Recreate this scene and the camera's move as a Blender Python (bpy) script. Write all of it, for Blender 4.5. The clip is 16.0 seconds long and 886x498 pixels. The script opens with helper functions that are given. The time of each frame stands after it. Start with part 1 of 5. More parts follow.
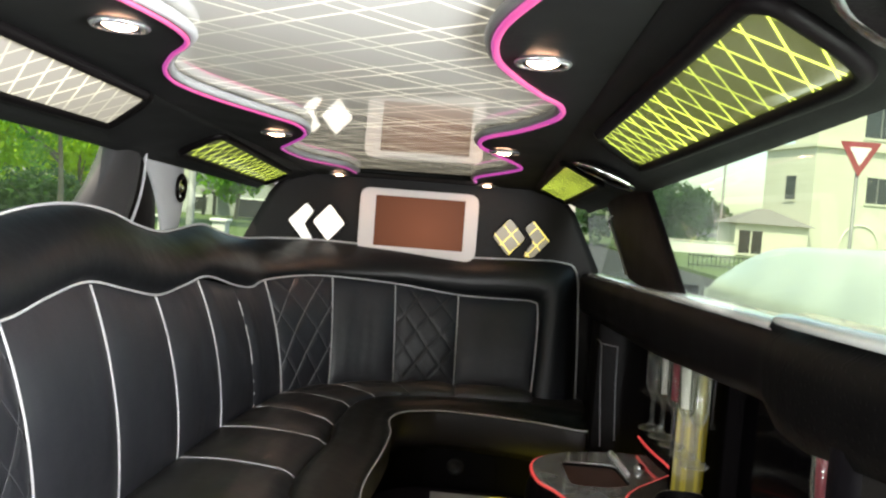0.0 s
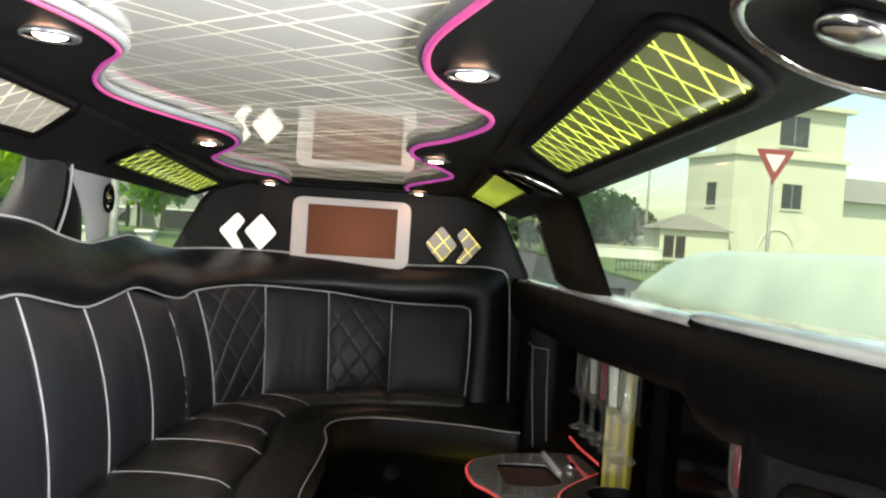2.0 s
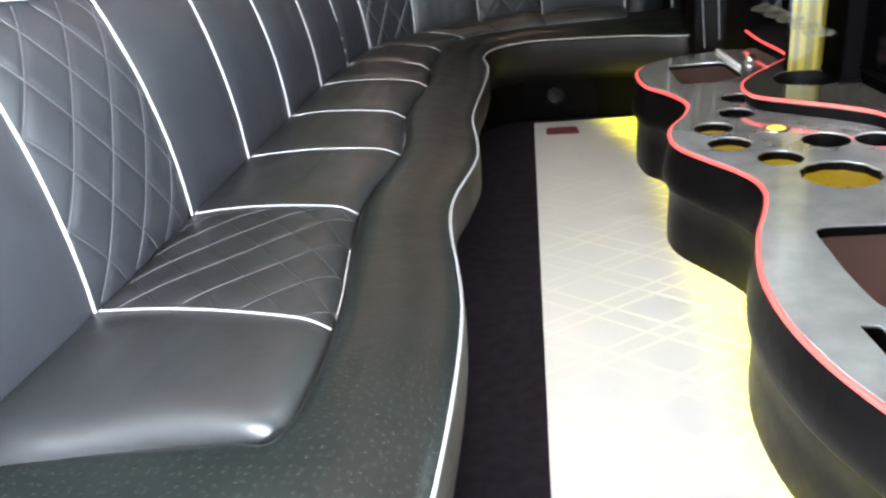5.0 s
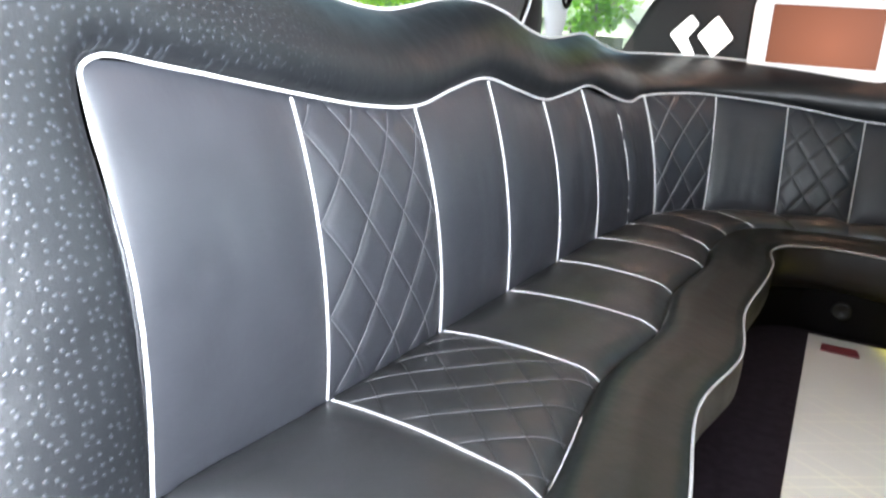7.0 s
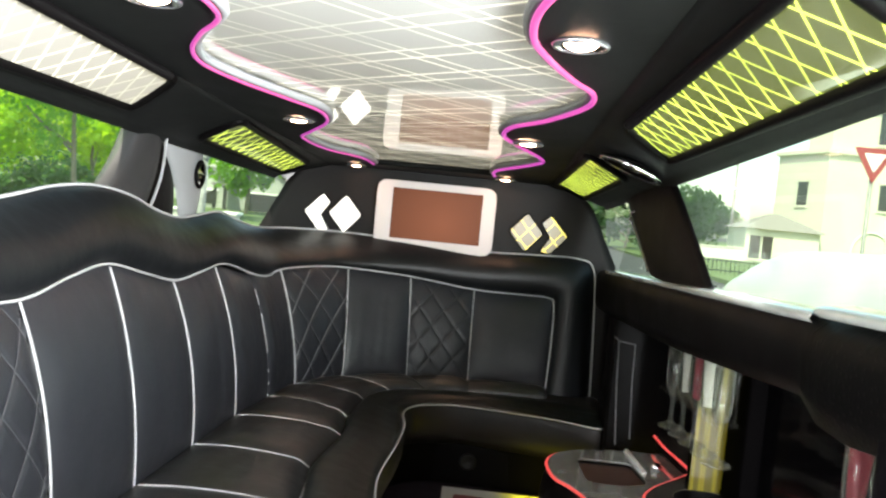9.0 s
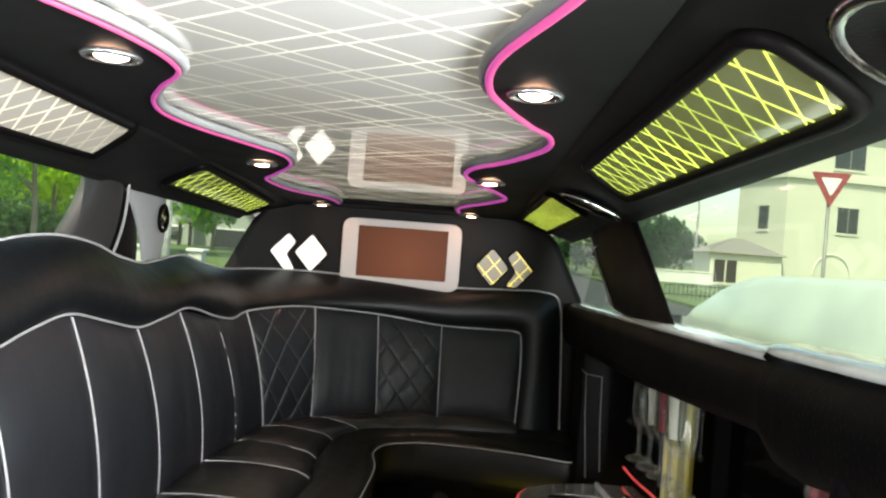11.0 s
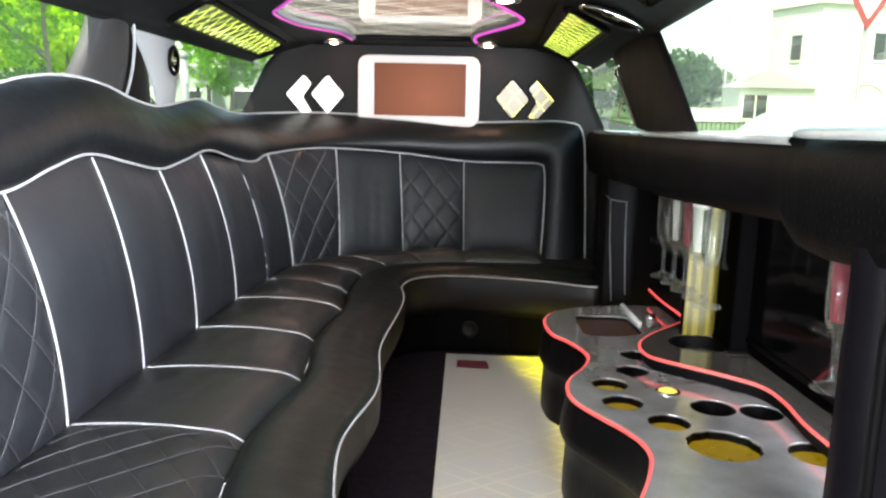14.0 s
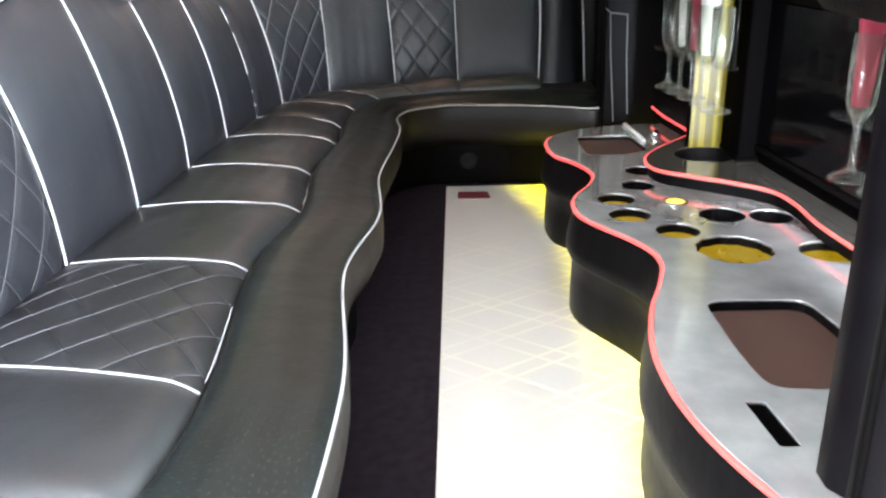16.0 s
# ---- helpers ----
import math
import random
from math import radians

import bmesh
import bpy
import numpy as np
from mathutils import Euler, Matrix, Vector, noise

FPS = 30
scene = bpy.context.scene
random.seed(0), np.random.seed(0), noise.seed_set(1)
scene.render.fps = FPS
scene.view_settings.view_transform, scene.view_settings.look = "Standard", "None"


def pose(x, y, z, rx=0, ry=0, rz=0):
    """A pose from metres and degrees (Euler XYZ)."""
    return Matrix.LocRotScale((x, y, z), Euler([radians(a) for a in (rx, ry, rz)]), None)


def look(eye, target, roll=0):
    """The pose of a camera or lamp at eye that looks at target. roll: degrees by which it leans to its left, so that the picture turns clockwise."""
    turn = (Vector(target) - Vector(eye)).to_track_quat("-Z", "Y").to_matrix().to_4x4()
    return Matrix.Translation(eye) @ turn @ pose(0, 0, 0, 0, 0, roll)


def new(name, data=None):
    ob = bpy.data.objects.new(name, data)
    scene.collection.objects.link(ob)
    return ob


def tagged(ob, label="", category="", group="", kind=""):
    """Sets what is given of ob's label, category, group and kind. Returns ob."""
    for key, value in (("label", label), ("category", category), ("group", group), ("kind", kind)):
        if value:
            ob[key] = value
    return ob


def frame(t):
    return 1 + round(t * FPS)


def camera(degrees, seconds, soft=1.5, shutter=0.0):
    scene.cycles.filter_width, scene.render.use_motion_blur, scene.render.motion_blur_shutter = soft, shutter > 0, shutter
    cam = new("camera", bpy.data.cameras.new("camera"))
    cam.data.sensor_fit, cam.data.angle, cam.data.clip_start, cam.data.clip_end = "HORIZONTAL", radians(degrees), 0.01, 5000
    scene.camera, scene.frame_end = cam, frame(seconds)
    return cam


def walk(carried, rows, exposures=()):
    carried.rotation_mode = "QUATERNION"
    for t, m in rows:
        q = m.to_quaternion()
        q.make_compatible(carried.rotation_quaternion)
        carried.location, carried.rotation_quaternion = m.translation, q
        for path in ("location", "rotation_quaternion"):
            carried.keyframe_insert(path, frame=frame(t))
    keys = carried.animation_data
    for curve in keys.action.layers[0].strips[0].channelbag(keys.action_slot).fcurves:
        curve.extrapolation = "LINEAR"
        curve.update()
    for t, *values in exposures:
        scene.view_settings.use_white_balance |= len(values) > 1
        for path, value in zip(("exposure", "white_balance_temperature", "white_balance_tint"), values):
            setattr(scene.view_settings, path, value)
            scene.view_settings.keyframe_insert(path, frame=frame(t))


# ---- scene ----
cam = camera(57.6, 16.0, soft=2.3, shutter=0.3)
PATH = [
    (0, (0.288, -0.51, 1.075), (0.181, 1.485, 0.978), 4.4),
    (0.5, (0.292, -0.52, 1.079), (0.236, 1.477, 0.997), 4.5),
    (1, (0.29, -0.52, 1.076), (0.278, 1.478, 1.002), 4.3),
    (1.5, (0.285, -0.534, 1.075), (0.31, 1.465, 1.004), 4.4),
    (2, (0.285, -0.547, 1.072), (0.345, 1.451, 1.008), 3.8),
    (2.5, (0.283, -0.541, 1.05), (0.35, 1.455, 0.957), 3.2),
    (3, (0.262, -0.529, 1.029), (0.282, 1.452, 0.752), 0.7),
    (3.5, (0.247, -0.524, 1.0), (0.213, 1.421, 0.537), -2.1),
    (4, (0.236, -0.515, 0.973), (0.121, 1.372, 0.32), -4.8),
    (4.5, (0.228, -0.504, 0.953), (0.035, 1.311, 0.133), -6.9),
    (4.7, (0.226, -0.504, 0.945), (0.008, 1.283, 0.074), -7.2),
    (6.8, (0.18, -0.467, 0.96), (-0.679, 1.234, 0.353), 3.8),
    (7, (0.182, -0.467, 0.969), (-0.681, 1.254, 0.427), 4.1),
    (7.5, (0.199, -0.471, 0.992), (-0.648, 1.298, 0.6), 3.7),
    (8, (0.225, -0.473, 1.023), (-0.382, 1.415, 0.76), 4.1),
    (8.5, (0.246, -0.481, 1.041), (-0.089, 1.484, 0.868), 5.8),
    (9, (0.255, -0.49, 1.049), (0.128, 1.503, 0.948), 5.6),
    (9.5, (0.26, -0.493, 1.053), (0.193, 1.504, 0.962), 4.7),
    (10, (0.265, -0.496, 1.071), (0.211, 1.503, 1.021), 4.4),
    (10.2, (0.261, -0.499, 1.076), (0.205, 1.5, 1.058), 4.4),
    (12.3, (0.272, -0.51, 1.074), (0.216, 1.489, 1.034), 4.2),
    (12.5, (0.273, -0.511, 1.076), (0.212, 1.487, 0.994), 4.0),
    (13, (0.275, -0.503, 1.044), (0.199, 1.488, 0.876), 2.8),
    (13.5, (0.273, -0.497, 1.017), (0.185, 1.482, 0.746), 1.6),
    (14, (0.28, -0.496, 1.004), (0.18, 1.464, 0.622), 1.3),
    (14.5, (0.28, -0.492, 0.986), (0.181, 1.448, 0.509), 1.2),
    (15, (0.277, -0.478, 0.961), (0.19, 1.44, 0.4), 0.8),
    (15.5, (0.278, -0.467, 0.933), (0.19, 1.42, 0.275), -0.7),
    (16, (0.269, -0.453, 0.923), (0.18, 1.404, 0.185), -2.0),
]
walk(cam, [(t, look(eye, target, roll)) for t, eye, target, roll in PATH],
     exposures=[(0.0, 1.16, 7300, 13), (2.0, 0.96, 7300, 13), (3.5, 2.1, 6600, 11), (4.0, 2.35, 6550, 11), (4.5, 2.42, 6550, 11), (7.0, 2.35, 6550, 13),
                (8.0, 1.95, 6700, 10), (9.0, 1.6, 7100, 10), (10.0, 1.3, 7200, 11), (12.5, 0.70, 7200, 13),
                (13.5, 1.4, 6900, 13), (14.5, 2.35, 6600, 13), (16.0, 2.55, 6550, 13)])

# ---- world and daylight ----
world = bpy.data.worlds.new("sky")
scene.world = world
world.use_nodes = True
wn = world.node_tree
sky = wn.nodes.new("ShaderNodeTexSky")
sky.sky_type = "NISHITA"
sky.sun_disc = False
sky.dust_density = 1.6
sky.sun_elevation = radians(52)
sky.sun_rotation = radians(202)
wn.nodes["Background"].inputs["Strength"].default_value = 0.15
wn.links.new(sky.outputs["Color"], wn.nodes["Background"].inputs["Color"])

sun = new("sun", bpy.data.lights.new("sun", "SUN"))
sun.data.energy = 3.2
sun.data.angle = radians(0.5)
sun.data.color = (1.0, 0.95, 0.88)
sun.matrix_world = look((0, 0, 0), (0.24, 0.6, -1.0))


# added daylight lamps: unseen open doors and rear window behind the viewer, right-hand windows
for nm, eye, target, w, h, watts in (("doorway_daylight", (1.12, -0.80, 0.70), (-0.6, -0.50, 0.46), 1.0, 1.2, 425.0),
                                     ("left_door_daylight", (-1.02, -0.72, 0.70), (0.75, 0.15, 0.25), 0.8, 1.0, 24.0),
                                     ("rear_window_daylight", (0.05, -1.24, 1.08), (-0.2, 1.2, 0.5), 1.1, 0.36, 0.4),
                                     ("right_window_daylight", (0.715, 1.0, 1.07), (-0.45, 1.50, 0.35), 1.2, 0.17, 3.2)):
    lamp = new(nm, bpy.data.lights.new(nm, "AREA"))
    lamp.data.shape, lamp.data.size, lamp.data.size_y, lamp.data.energy = "RECTANGLE", w, h, watts
    lamp.data.color = (0.82, 0.91, 1.0)
    lamp.matrix_world = look(eye, target)


# ---- materials ----
def material(name):
    m = bpy.data.materials.new(name)
    m.use_nodes = True
    return m, m.node_tree.nodes, m.node_tree.links, m.node_tree.nodes["Principled BSDF"]


def paint(name, color, rough=0.5, metal=0.0, vary=0.12, scale=8.0, bump=0.0, bump_scale=120.0, coat=0.0, spec=0.5, emit=None, power=0.0):
    m, n, l, b = material(name)
    tc = n.new("ShaderNodeTexCoord")
    big = n.new("ShaderNodeTexNoise")
    big.inputs["Scale"].default_value = scale
    big.inputs["Detail"].default_value = 6
    l.new(tc.outputs["Object"], big.inputs["Vector"])
    ramp = n.new("ShaderNodeMapRange")
    ramp.inputs["To Min"].default_value = 1 - vary
    ramp.inputs["To Max"].default_value = 1 + vary
    l.new(big.outputs["Fac"], ramp.inputs["Value"])
    mul = n.new("ShaderNodeVectorMath")
    mul.operation = "SCALE"
    mul.inputs[0].default_value = color
    l.new(ramp.outputs["Result"], mul.inputs["Scale"])
    l.new(mul.outputs["Vector"], b.inputs["Base Color"])
    rr = n.new("ShaderNodeMapRange")
    rr.inputs["To Min"].default_value = max(0.02, rough - 0.08)
    rr.inputs["To Max"].default_value = min(1, rough + 0.08)
    l.new(big.outputs["Fac"], rr.inputs["Value"])
    l.new(rr.outputs["Result"], b.inputs["Roughness"])
    b.inputs["Metallic"].default_value = metal
    b.inputs["Coat Weight"].default_value = coat
    b.inputs["Specular IOR Level"].default_value = spec
    if bump:
        fine = n.new("ShaderNodeTexNoise")
        fine.inputs["Scale"].default_value = bump_scale
        fine.inputs["Detail"].default_value = 5
        l.new(tc.outputs["Object"], fine.inputs["Vector"])
        bn = n.new("ShaderNodeBump")
        bn.inputs["Strength"].default_value = bump
        bn.inputs["Distance"].default_value = 0.003
        l.new(fine.outputs["Fac"], bn.inputs["Height"])
        l.new(bn.outputs["Normal"], b.inputs["Normal"])
    if emit:
        b.inputs["Emission Color"].default_value = (*emit, 1)
        b.inputs["Emission Strength"].default_value = power
    return m


def leather(name, color, rough, dimples=False, spec=0.32, fleck_gain=6.5, smooth_from=(0.3, 0.8)):
    m, n, l, b = material(name)
    tc = n.new("ShaderNodeTexCoord")
    grain = n.new("ShaderNodeTexVoronoi")
    grain.inputs["Scale"].default_value = 420
    grain.feature = "DISTANCE_TO_EDGE"
    wrinkle = n.new("ShaderNodeTexNoise")
    wrinkle.inputs["Scale"].default_value = 14
    wrinkle.inputs["Detail"].default_value = 7
    for nd in (grain, wrinkle):
        l.new(tc.outputs["Object"], nd.inputs["Vector"])
    vary = n.new("ShaderNodeMapRange")
    vary.inputs["To Min"].default_value = 0.75
    vary.inputs["To Max"].default_value = 1.25
    l.new(wrinkle.outputs["Fac"], vary.inputs["Value"])
    mul = n.new("ShaderNodeVectorMath")
    mul.operation = "SCALE"
    mul.inputs[0].default_value = color
    l.new(vary.outputs["Result"], mul.inputs["Scale"])
    l.new(mul.outputs["Vector"], b.inputs["Base Color"])
    rr = n.new("ShaderNodeMapRange")
    rr.inputs["To Min"].default_value = rough - 0.07
    rr.inputs["To Max"].default_value = rough + 0.1
    l.new(wrinkle.outputs["Fac"], rr.inputs["Value"])
    l.new(rr.outputs["Result"], b.inputs["Roughness"])
    b1 = n.new("ShaderNodeBump")
    b1.inputs["Strength"].default_value = 0.16
    b1.inputs["Distance"].default_value = 0.001
    l.new(grain.outputs["Distance"], b1.inputs["Height"])
    b2 = n.new("ShaderNodeBump")
    b2.inputs["Strength"].default_value = 0.22
    b2.inputs["Distance"].default_value = 0.012
    l.new(wrinkle.outputs["Fac"], b2.inputs["Height"])
    l.new(b1.outputs["Normal"], b2.inputs["Normal"])
    last = b2
    if dimples:
        dots = n.new("ShaderNodeTexVoronoi")
        dots.inputs["Scale"].default_value = 66
        dots.inputs["Randomness"].default_value = 0.72
        dots.voronoi_dimensions = "2D"
        xyz, lay, add = n.new("ShaderNodeSeparateXYZ"), n.new("ShaderNodeCombineXYZ"), n.new("ShaderNodeMath")
        add.operation = "SUBTRACT"
        l.new(tc.outputs["Object"], xyz.inputs["Vector"])
        l.new(xyz.outputs["Z"], add.inputs[0])
        l.new(xyz.outputs["X"], add.inputs[1])
        l.new(xyz.outputs["Y"], lay.inputs["X"])
        l.new(add.outputs[0], lay.inputs["Y"])
        l.new(lay.outputs["Vector"], dots.inputs["Vector"])
        cut = n.new("ShaderNodeMapRange")
        cut.inputs["From Min"].default_value = 0.10
        cut.inputs["From Max"].default_value = 0.24
        cut.inputs["To Min"].default_value = 1
        cut.inputs["To Max"].default_value = 0
        l.new(dots.outputs["Distance"], cut.inputs["Value"])
        # the dots, in bump and colour, fade out towards the cabin's far end
        worn = n.new("ShaderNodeMapRange")
        worn.interpolation_type = "SMOOTHSTEP"
        worn.inputs["From Min"].default_value, worn.inputs["From Max"].default_value = smooth_from
        worn.inputs["To Min"].default_value, worn.inputs["To Max"].default_value = 1.0, 0.08
        l.new(xyz.outputs["Y"], worn.inputs["Value"])
        dot = n.new("ShaderNodeMath")
        dot.operation = "MULTIPLY"
        l.new(cut.outputs["Result"], dot.inputs[0])
        l.new(worn.outputs["Result"], dot.inputs[1])
        b3 = n.new("ShaderNodeBump")
        fleck = n.new("ShaderNodeMixRGB")
        fleck.blend_type = "MIX"
        fleck.inputs[2].default_value = (color[0] * fleck_gain, color[1] * fleck_gain * 1.04, color[2] * fleck_gain * 1.06, 1)
        half = n.new("ShaderNodeMath")
        half.operation = "MULTIPLY"
        half.inputs[1].default_value = 0.22
        l.new(dot.outputs[0], half.inputs[0])
        l.new(half.outputs[0], fleck.inputs[0])
        l.new(mul.outputs["Vector"], fleck.inputs[1])
        l.new(fleck.outputs[0], b.inputs["Base Color"])
        b3.inputs["Strength"].default_value = 0.22
        b3.inputs["Distance"].default_value = 0.003
        l.new(dot.outputs[0], b3.inputs["Height"])
        l.new(b2.outputs["Normal"], b3.inputs["Normal"])
        last = b3
    l.new(last.outputs["Normal"], b.inputs["Normal"])
    b.inputs["Specular IOR Level"].default_value = spec
    return m


def glow_lines(name, base, rough, metal, line, power, slope, pitch, pairs, width, twist=0.0, spec=0.5, along_axis="Y", haze=0.0, uneven=0.4, reach=None, edge_light=None):
    """A mirror-like sheet with etched, glowing lines in two crossing families; haze paints an even glow over it."""
    m, n, l, b = material(name)
    tc = n.new("ShaderNodeTexCoord")
    sep = n.new("ShaderNodeSeparateXYZ")
    l.new(tc.outputs["Object"], sep.inputs["Vector"])

    def mth(op, a, c=None):
        nd = n.new("ShaderNodeMath")
        nd.operation = op
        for k, v in enumerate((a, c)):
            if v is None:
                continue
            if isinstance(v, (int, float)):
                nd.inputs[k].default_value = v
            else:
                l.new(v, nd.inputs[k])
        return nd.outputs[0]

    total = None
    for sgn, offs in ((1, pairs[0]), (-1, pairs[1])):
        along = mth("ADD", mth("MULTIPLY", sep.outputs["X"], sgn * slope + twist), sep.outputs[along_axis])
        for off in offs:
            f = mth("FRACT", mth("ADD", mth("DIVIDE", along, pitch), off + 50))
            d = mth("ABSOLUTE", mth("SUBTRACT", f, 0.5))
            hit = mth("MAXIMUM", mth("SUBTRACT", 1.0, mth("DIVIDE", d, width / pitch * 0.85)), 0.0)
            total = hit if total is None else mth("MAXIMUM", total, hit)
    nz = n.new("ShaderNodeTexNoise")
    nz.inputs["Scale"].default_value = 3.0
    l.new(tc.outputs["Object"], nz.inputs["Vector"])
    patch = n.new("ShaderNodeMapRange")
    patch.inputs["From Min"].default_value, patch.inputs["From Max"].default_value = (0.35, 0.65)
    patch.inputs["To Min"].default_value, patch.inputs["To Max"].default_value = (uneven, 1.6)
    l.new(nz.outputs["Fac"], patch.inputs["Value"])
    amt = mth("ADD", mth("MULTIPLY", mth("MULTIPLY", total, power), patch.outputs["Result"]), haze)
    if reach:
        # the lines' glow is painted weaker along y; no diodes are built
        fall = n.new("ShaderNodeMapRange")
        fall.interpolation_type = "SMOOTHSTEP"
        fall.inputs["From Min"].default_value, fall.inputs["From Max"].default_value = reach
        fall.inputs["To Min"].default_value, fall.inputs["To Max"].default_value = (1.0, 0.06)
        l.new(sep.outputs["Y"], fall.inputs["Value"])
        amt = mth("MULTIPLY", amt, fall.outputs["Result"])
    b.inputs["Base Color"].default_value = (*base, 1)
    b.inputs["Roughness"].default_value = rough
    b.inputs["Metallic"].default_value = metal
    b.inputs["Specular IOR Level"].default_value = spec
    b.inputs["Emission Color"].default_value = (*line, 1)
    if edge_light is None:
        l.new(amt, b.inputs["Emission Strength"])
        return m
    # a coloured glow is painted in, growing with x and at the far end
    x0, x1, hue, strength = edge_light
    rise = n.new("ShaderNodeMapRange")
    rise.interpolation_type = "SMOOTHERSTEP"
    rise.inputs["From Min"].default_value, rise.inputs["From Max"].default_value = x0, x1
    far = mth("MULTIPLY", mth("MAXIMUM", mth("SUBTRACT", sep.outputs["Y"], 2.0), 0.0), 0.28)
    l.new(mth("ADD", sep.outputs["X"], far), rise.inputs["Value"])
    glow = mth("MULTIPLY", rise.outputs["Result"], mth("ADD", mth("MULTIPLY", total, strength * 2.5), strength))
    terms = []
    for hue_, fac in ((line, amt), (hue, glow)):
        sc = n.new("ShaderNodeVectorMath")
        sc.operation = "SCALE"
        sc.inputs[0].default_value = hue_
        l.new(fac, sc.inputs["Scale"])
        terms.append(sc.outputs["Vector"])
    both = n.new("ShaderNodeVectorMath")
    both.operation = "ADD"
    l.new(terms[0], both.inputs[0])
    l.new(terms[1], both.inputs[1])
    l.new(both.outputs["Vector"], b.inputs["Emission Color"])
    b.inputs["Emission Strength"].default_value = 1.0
    return m


def crystal_glass(name, tint, edge=0.8):
    """Thin clear drinking glass, brighter towards its outlines."""
    m = bpy.data.materials.new(name)
    m.use_nodes = True
    n, l = m.node_tree.nodes, m.node_tree.links
    n.clear()
    out = n.new("ShaderNodeOutputMaterial")
    tr = n.new("ShaderNodeBsdfTransparent")
    tr.inputs["Color"].default_value = (*tint, 1)
    gl = n.new("ShaderNodeBsdfGlossy")
    gl.inputs["Roughness"].default_value = 0.12
    lw = n.new("ShaderNodeLayerWeight")
    lw.inputs["Blend"].default_value = 0.5
    rim = n.new("ShaderNodeMapRange")
    rim.inputs["From Min"].default_value, rim.inputs["From Max"].default_value = 0.3, 1.0
    rim.inputs["To Min"].default_value, rim.inputs["To Max"].default_value = 0.1 * edge, edge
    film = n.new("ShaderNodeBsdfDiffuse")
    film.inputs["Color"].default_value = (0.75, 0.74, 0.68, 1)
    cloudy = n.new("ShaderNodeMixShader")
    cloudy.inputs[0].default_value = 0.25
    l.new(gl.outputs[0], cloudy.inputs[1])
    l.new(film.outputs[0], cloudy.inputs[2])
    mix = n.new("ShaderNodeMixShader")
    l.new(lw.outputs["Facing"], rim.inputs["Value"])
    l.new(rim.outputs["Result"], mix.inputs[0])
    l.new(tr.outputs[0], mix.inputs[1])
    l.new(cloudy.outputs[0], mix.inputs[2])
    l.new(mix.outputs[0], out.inputs["Surface"])
    return m


def pane_glass(name, tint, ior=1.22, dust=0.0):
    """Thin tinted glass: light goes straight through, with a faint gloss and a film of dust."""
    m = bpy.data.materials.new(name)
    m.use_nodes = True
    n, l = m.node_tree.nodes, m.node_tree.links
    n.clear()
    out = n.new("ShaderNodeOutputMaterial")
    tr = n.new("ShaderNodeBsdfTransparent")
    tr.inputs["Color"].default_value = (*tint, 1)
    gl = n.new("ShaderNodeBsdfGlossy")
    gl.inputs["Roughness"].default_value = 0.03
    gl.inputs["Color"].default_value = (0.9, 0.95, 0.9, 1)
    fr = n.new("ShaderNodeFresnel")
    fr.inputs["IOR"].default_value = ior
    mix = n.new("ShaderNodeMixShader")
    l.new(fr.outputs[0], mix.inputs[0])
    l.new(tr.outputs[0], mix.inputs[1])
    l.new(gl.outputs[0], mix.inputs[2])
    film = n.new("ShaderNodeBsdfTranslucent")
    film.inputs["Color"].default_value = (0.85, 0.95, 0.85, 1)
    both = n.new("ShaderNodeMixShader")
    both.inputs[0].default_value = dust
    l.new(mix.outputs[0], both.inputs[1])
    l.new(film.outputs[0], both.inputs[2])
    l.new(both.outputs[0], out.inputs["Surface"])
    return m


LED = (0.66, 0.88, 0.11)
M_LEATHER = leather("black_leather", (0.0163, 0.0172, 0.0206), 0.40)
M_SEAT = leather("seat_leather", (0.0142, 0.0150, 0.0164), 0.35, False, 0.46)
# the warm light on the bench front is put into this brown tint
M_FRONT = leather("warm_tinted_leather", (0.0130, 0.0108, 0.0100), 0.38)
M_OSTRICH = leather("dimpled_leather", (0.0054, 0.0060, 0.0070), 0.42, True, 0.26, 11.0)
# green light from the diodes is put into this leather's tint
M_BORDER = leather("smooth_dimpled_leather", (0.0052, 0.0072, 0.0068), 0.33, True, 0.38, 7.0, (0.1, 0.62))
M_PIPING = paint("white_piping", (0.37, 0.37, 0.37), 0.45, vary=0.06, scale=40)
M_THREAD = paint("grey_thread", (0.036, 0.036, 0.04), 0.6)
M_THREAD_DARK = paint("shaded_thread", (0.010, 0.010, 0.011), 0.6)
M_THREAD_PALE = paint("pale_thread", (0.10, 0.10, 0.105), 0.55)
M_HEADLINER = paint("black_headliner", (0.0056, 0.0060, 0.0058), 0.6, bump=0.25, bump_scale=300, spec=0.16)
M_BLACK = paint("black_vinyl", (0.0029, 0.0025, 0.0026), 0.45, bump=0.2, bump_scale=220, spec=0.045)
M_FAR_WALL = paint("dark_vinyl_lining", (0.0095, 0.0085, 0.0085), 0.5, bump=0.2, bump_scale=220, spec=0.12)
# black of the bar recess, with the recess's shade put into the colour
M_RECESS_DARK = paint("shaded_recess_black", (0.0011, 0.0009, 0.0010), 0.8, spec=0.01)
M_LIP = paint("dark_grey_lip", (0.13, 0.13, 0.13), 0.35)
M_SKIRT = leather("soft_black_leather", (0.0042, 0.0037, 0.0040), 0.40, False, 0.17)
M_POST_PAD = leather("plum_black_vinyl", (0.0021, 0.0017, 0.0024), 0.40, False, 0.11)
M_ARM = paint("dark_grey_vinyl", (0.0088, 0.0080, 0.0074), 0.5, bump=0.25, bump_scale=240, spec=0.14)
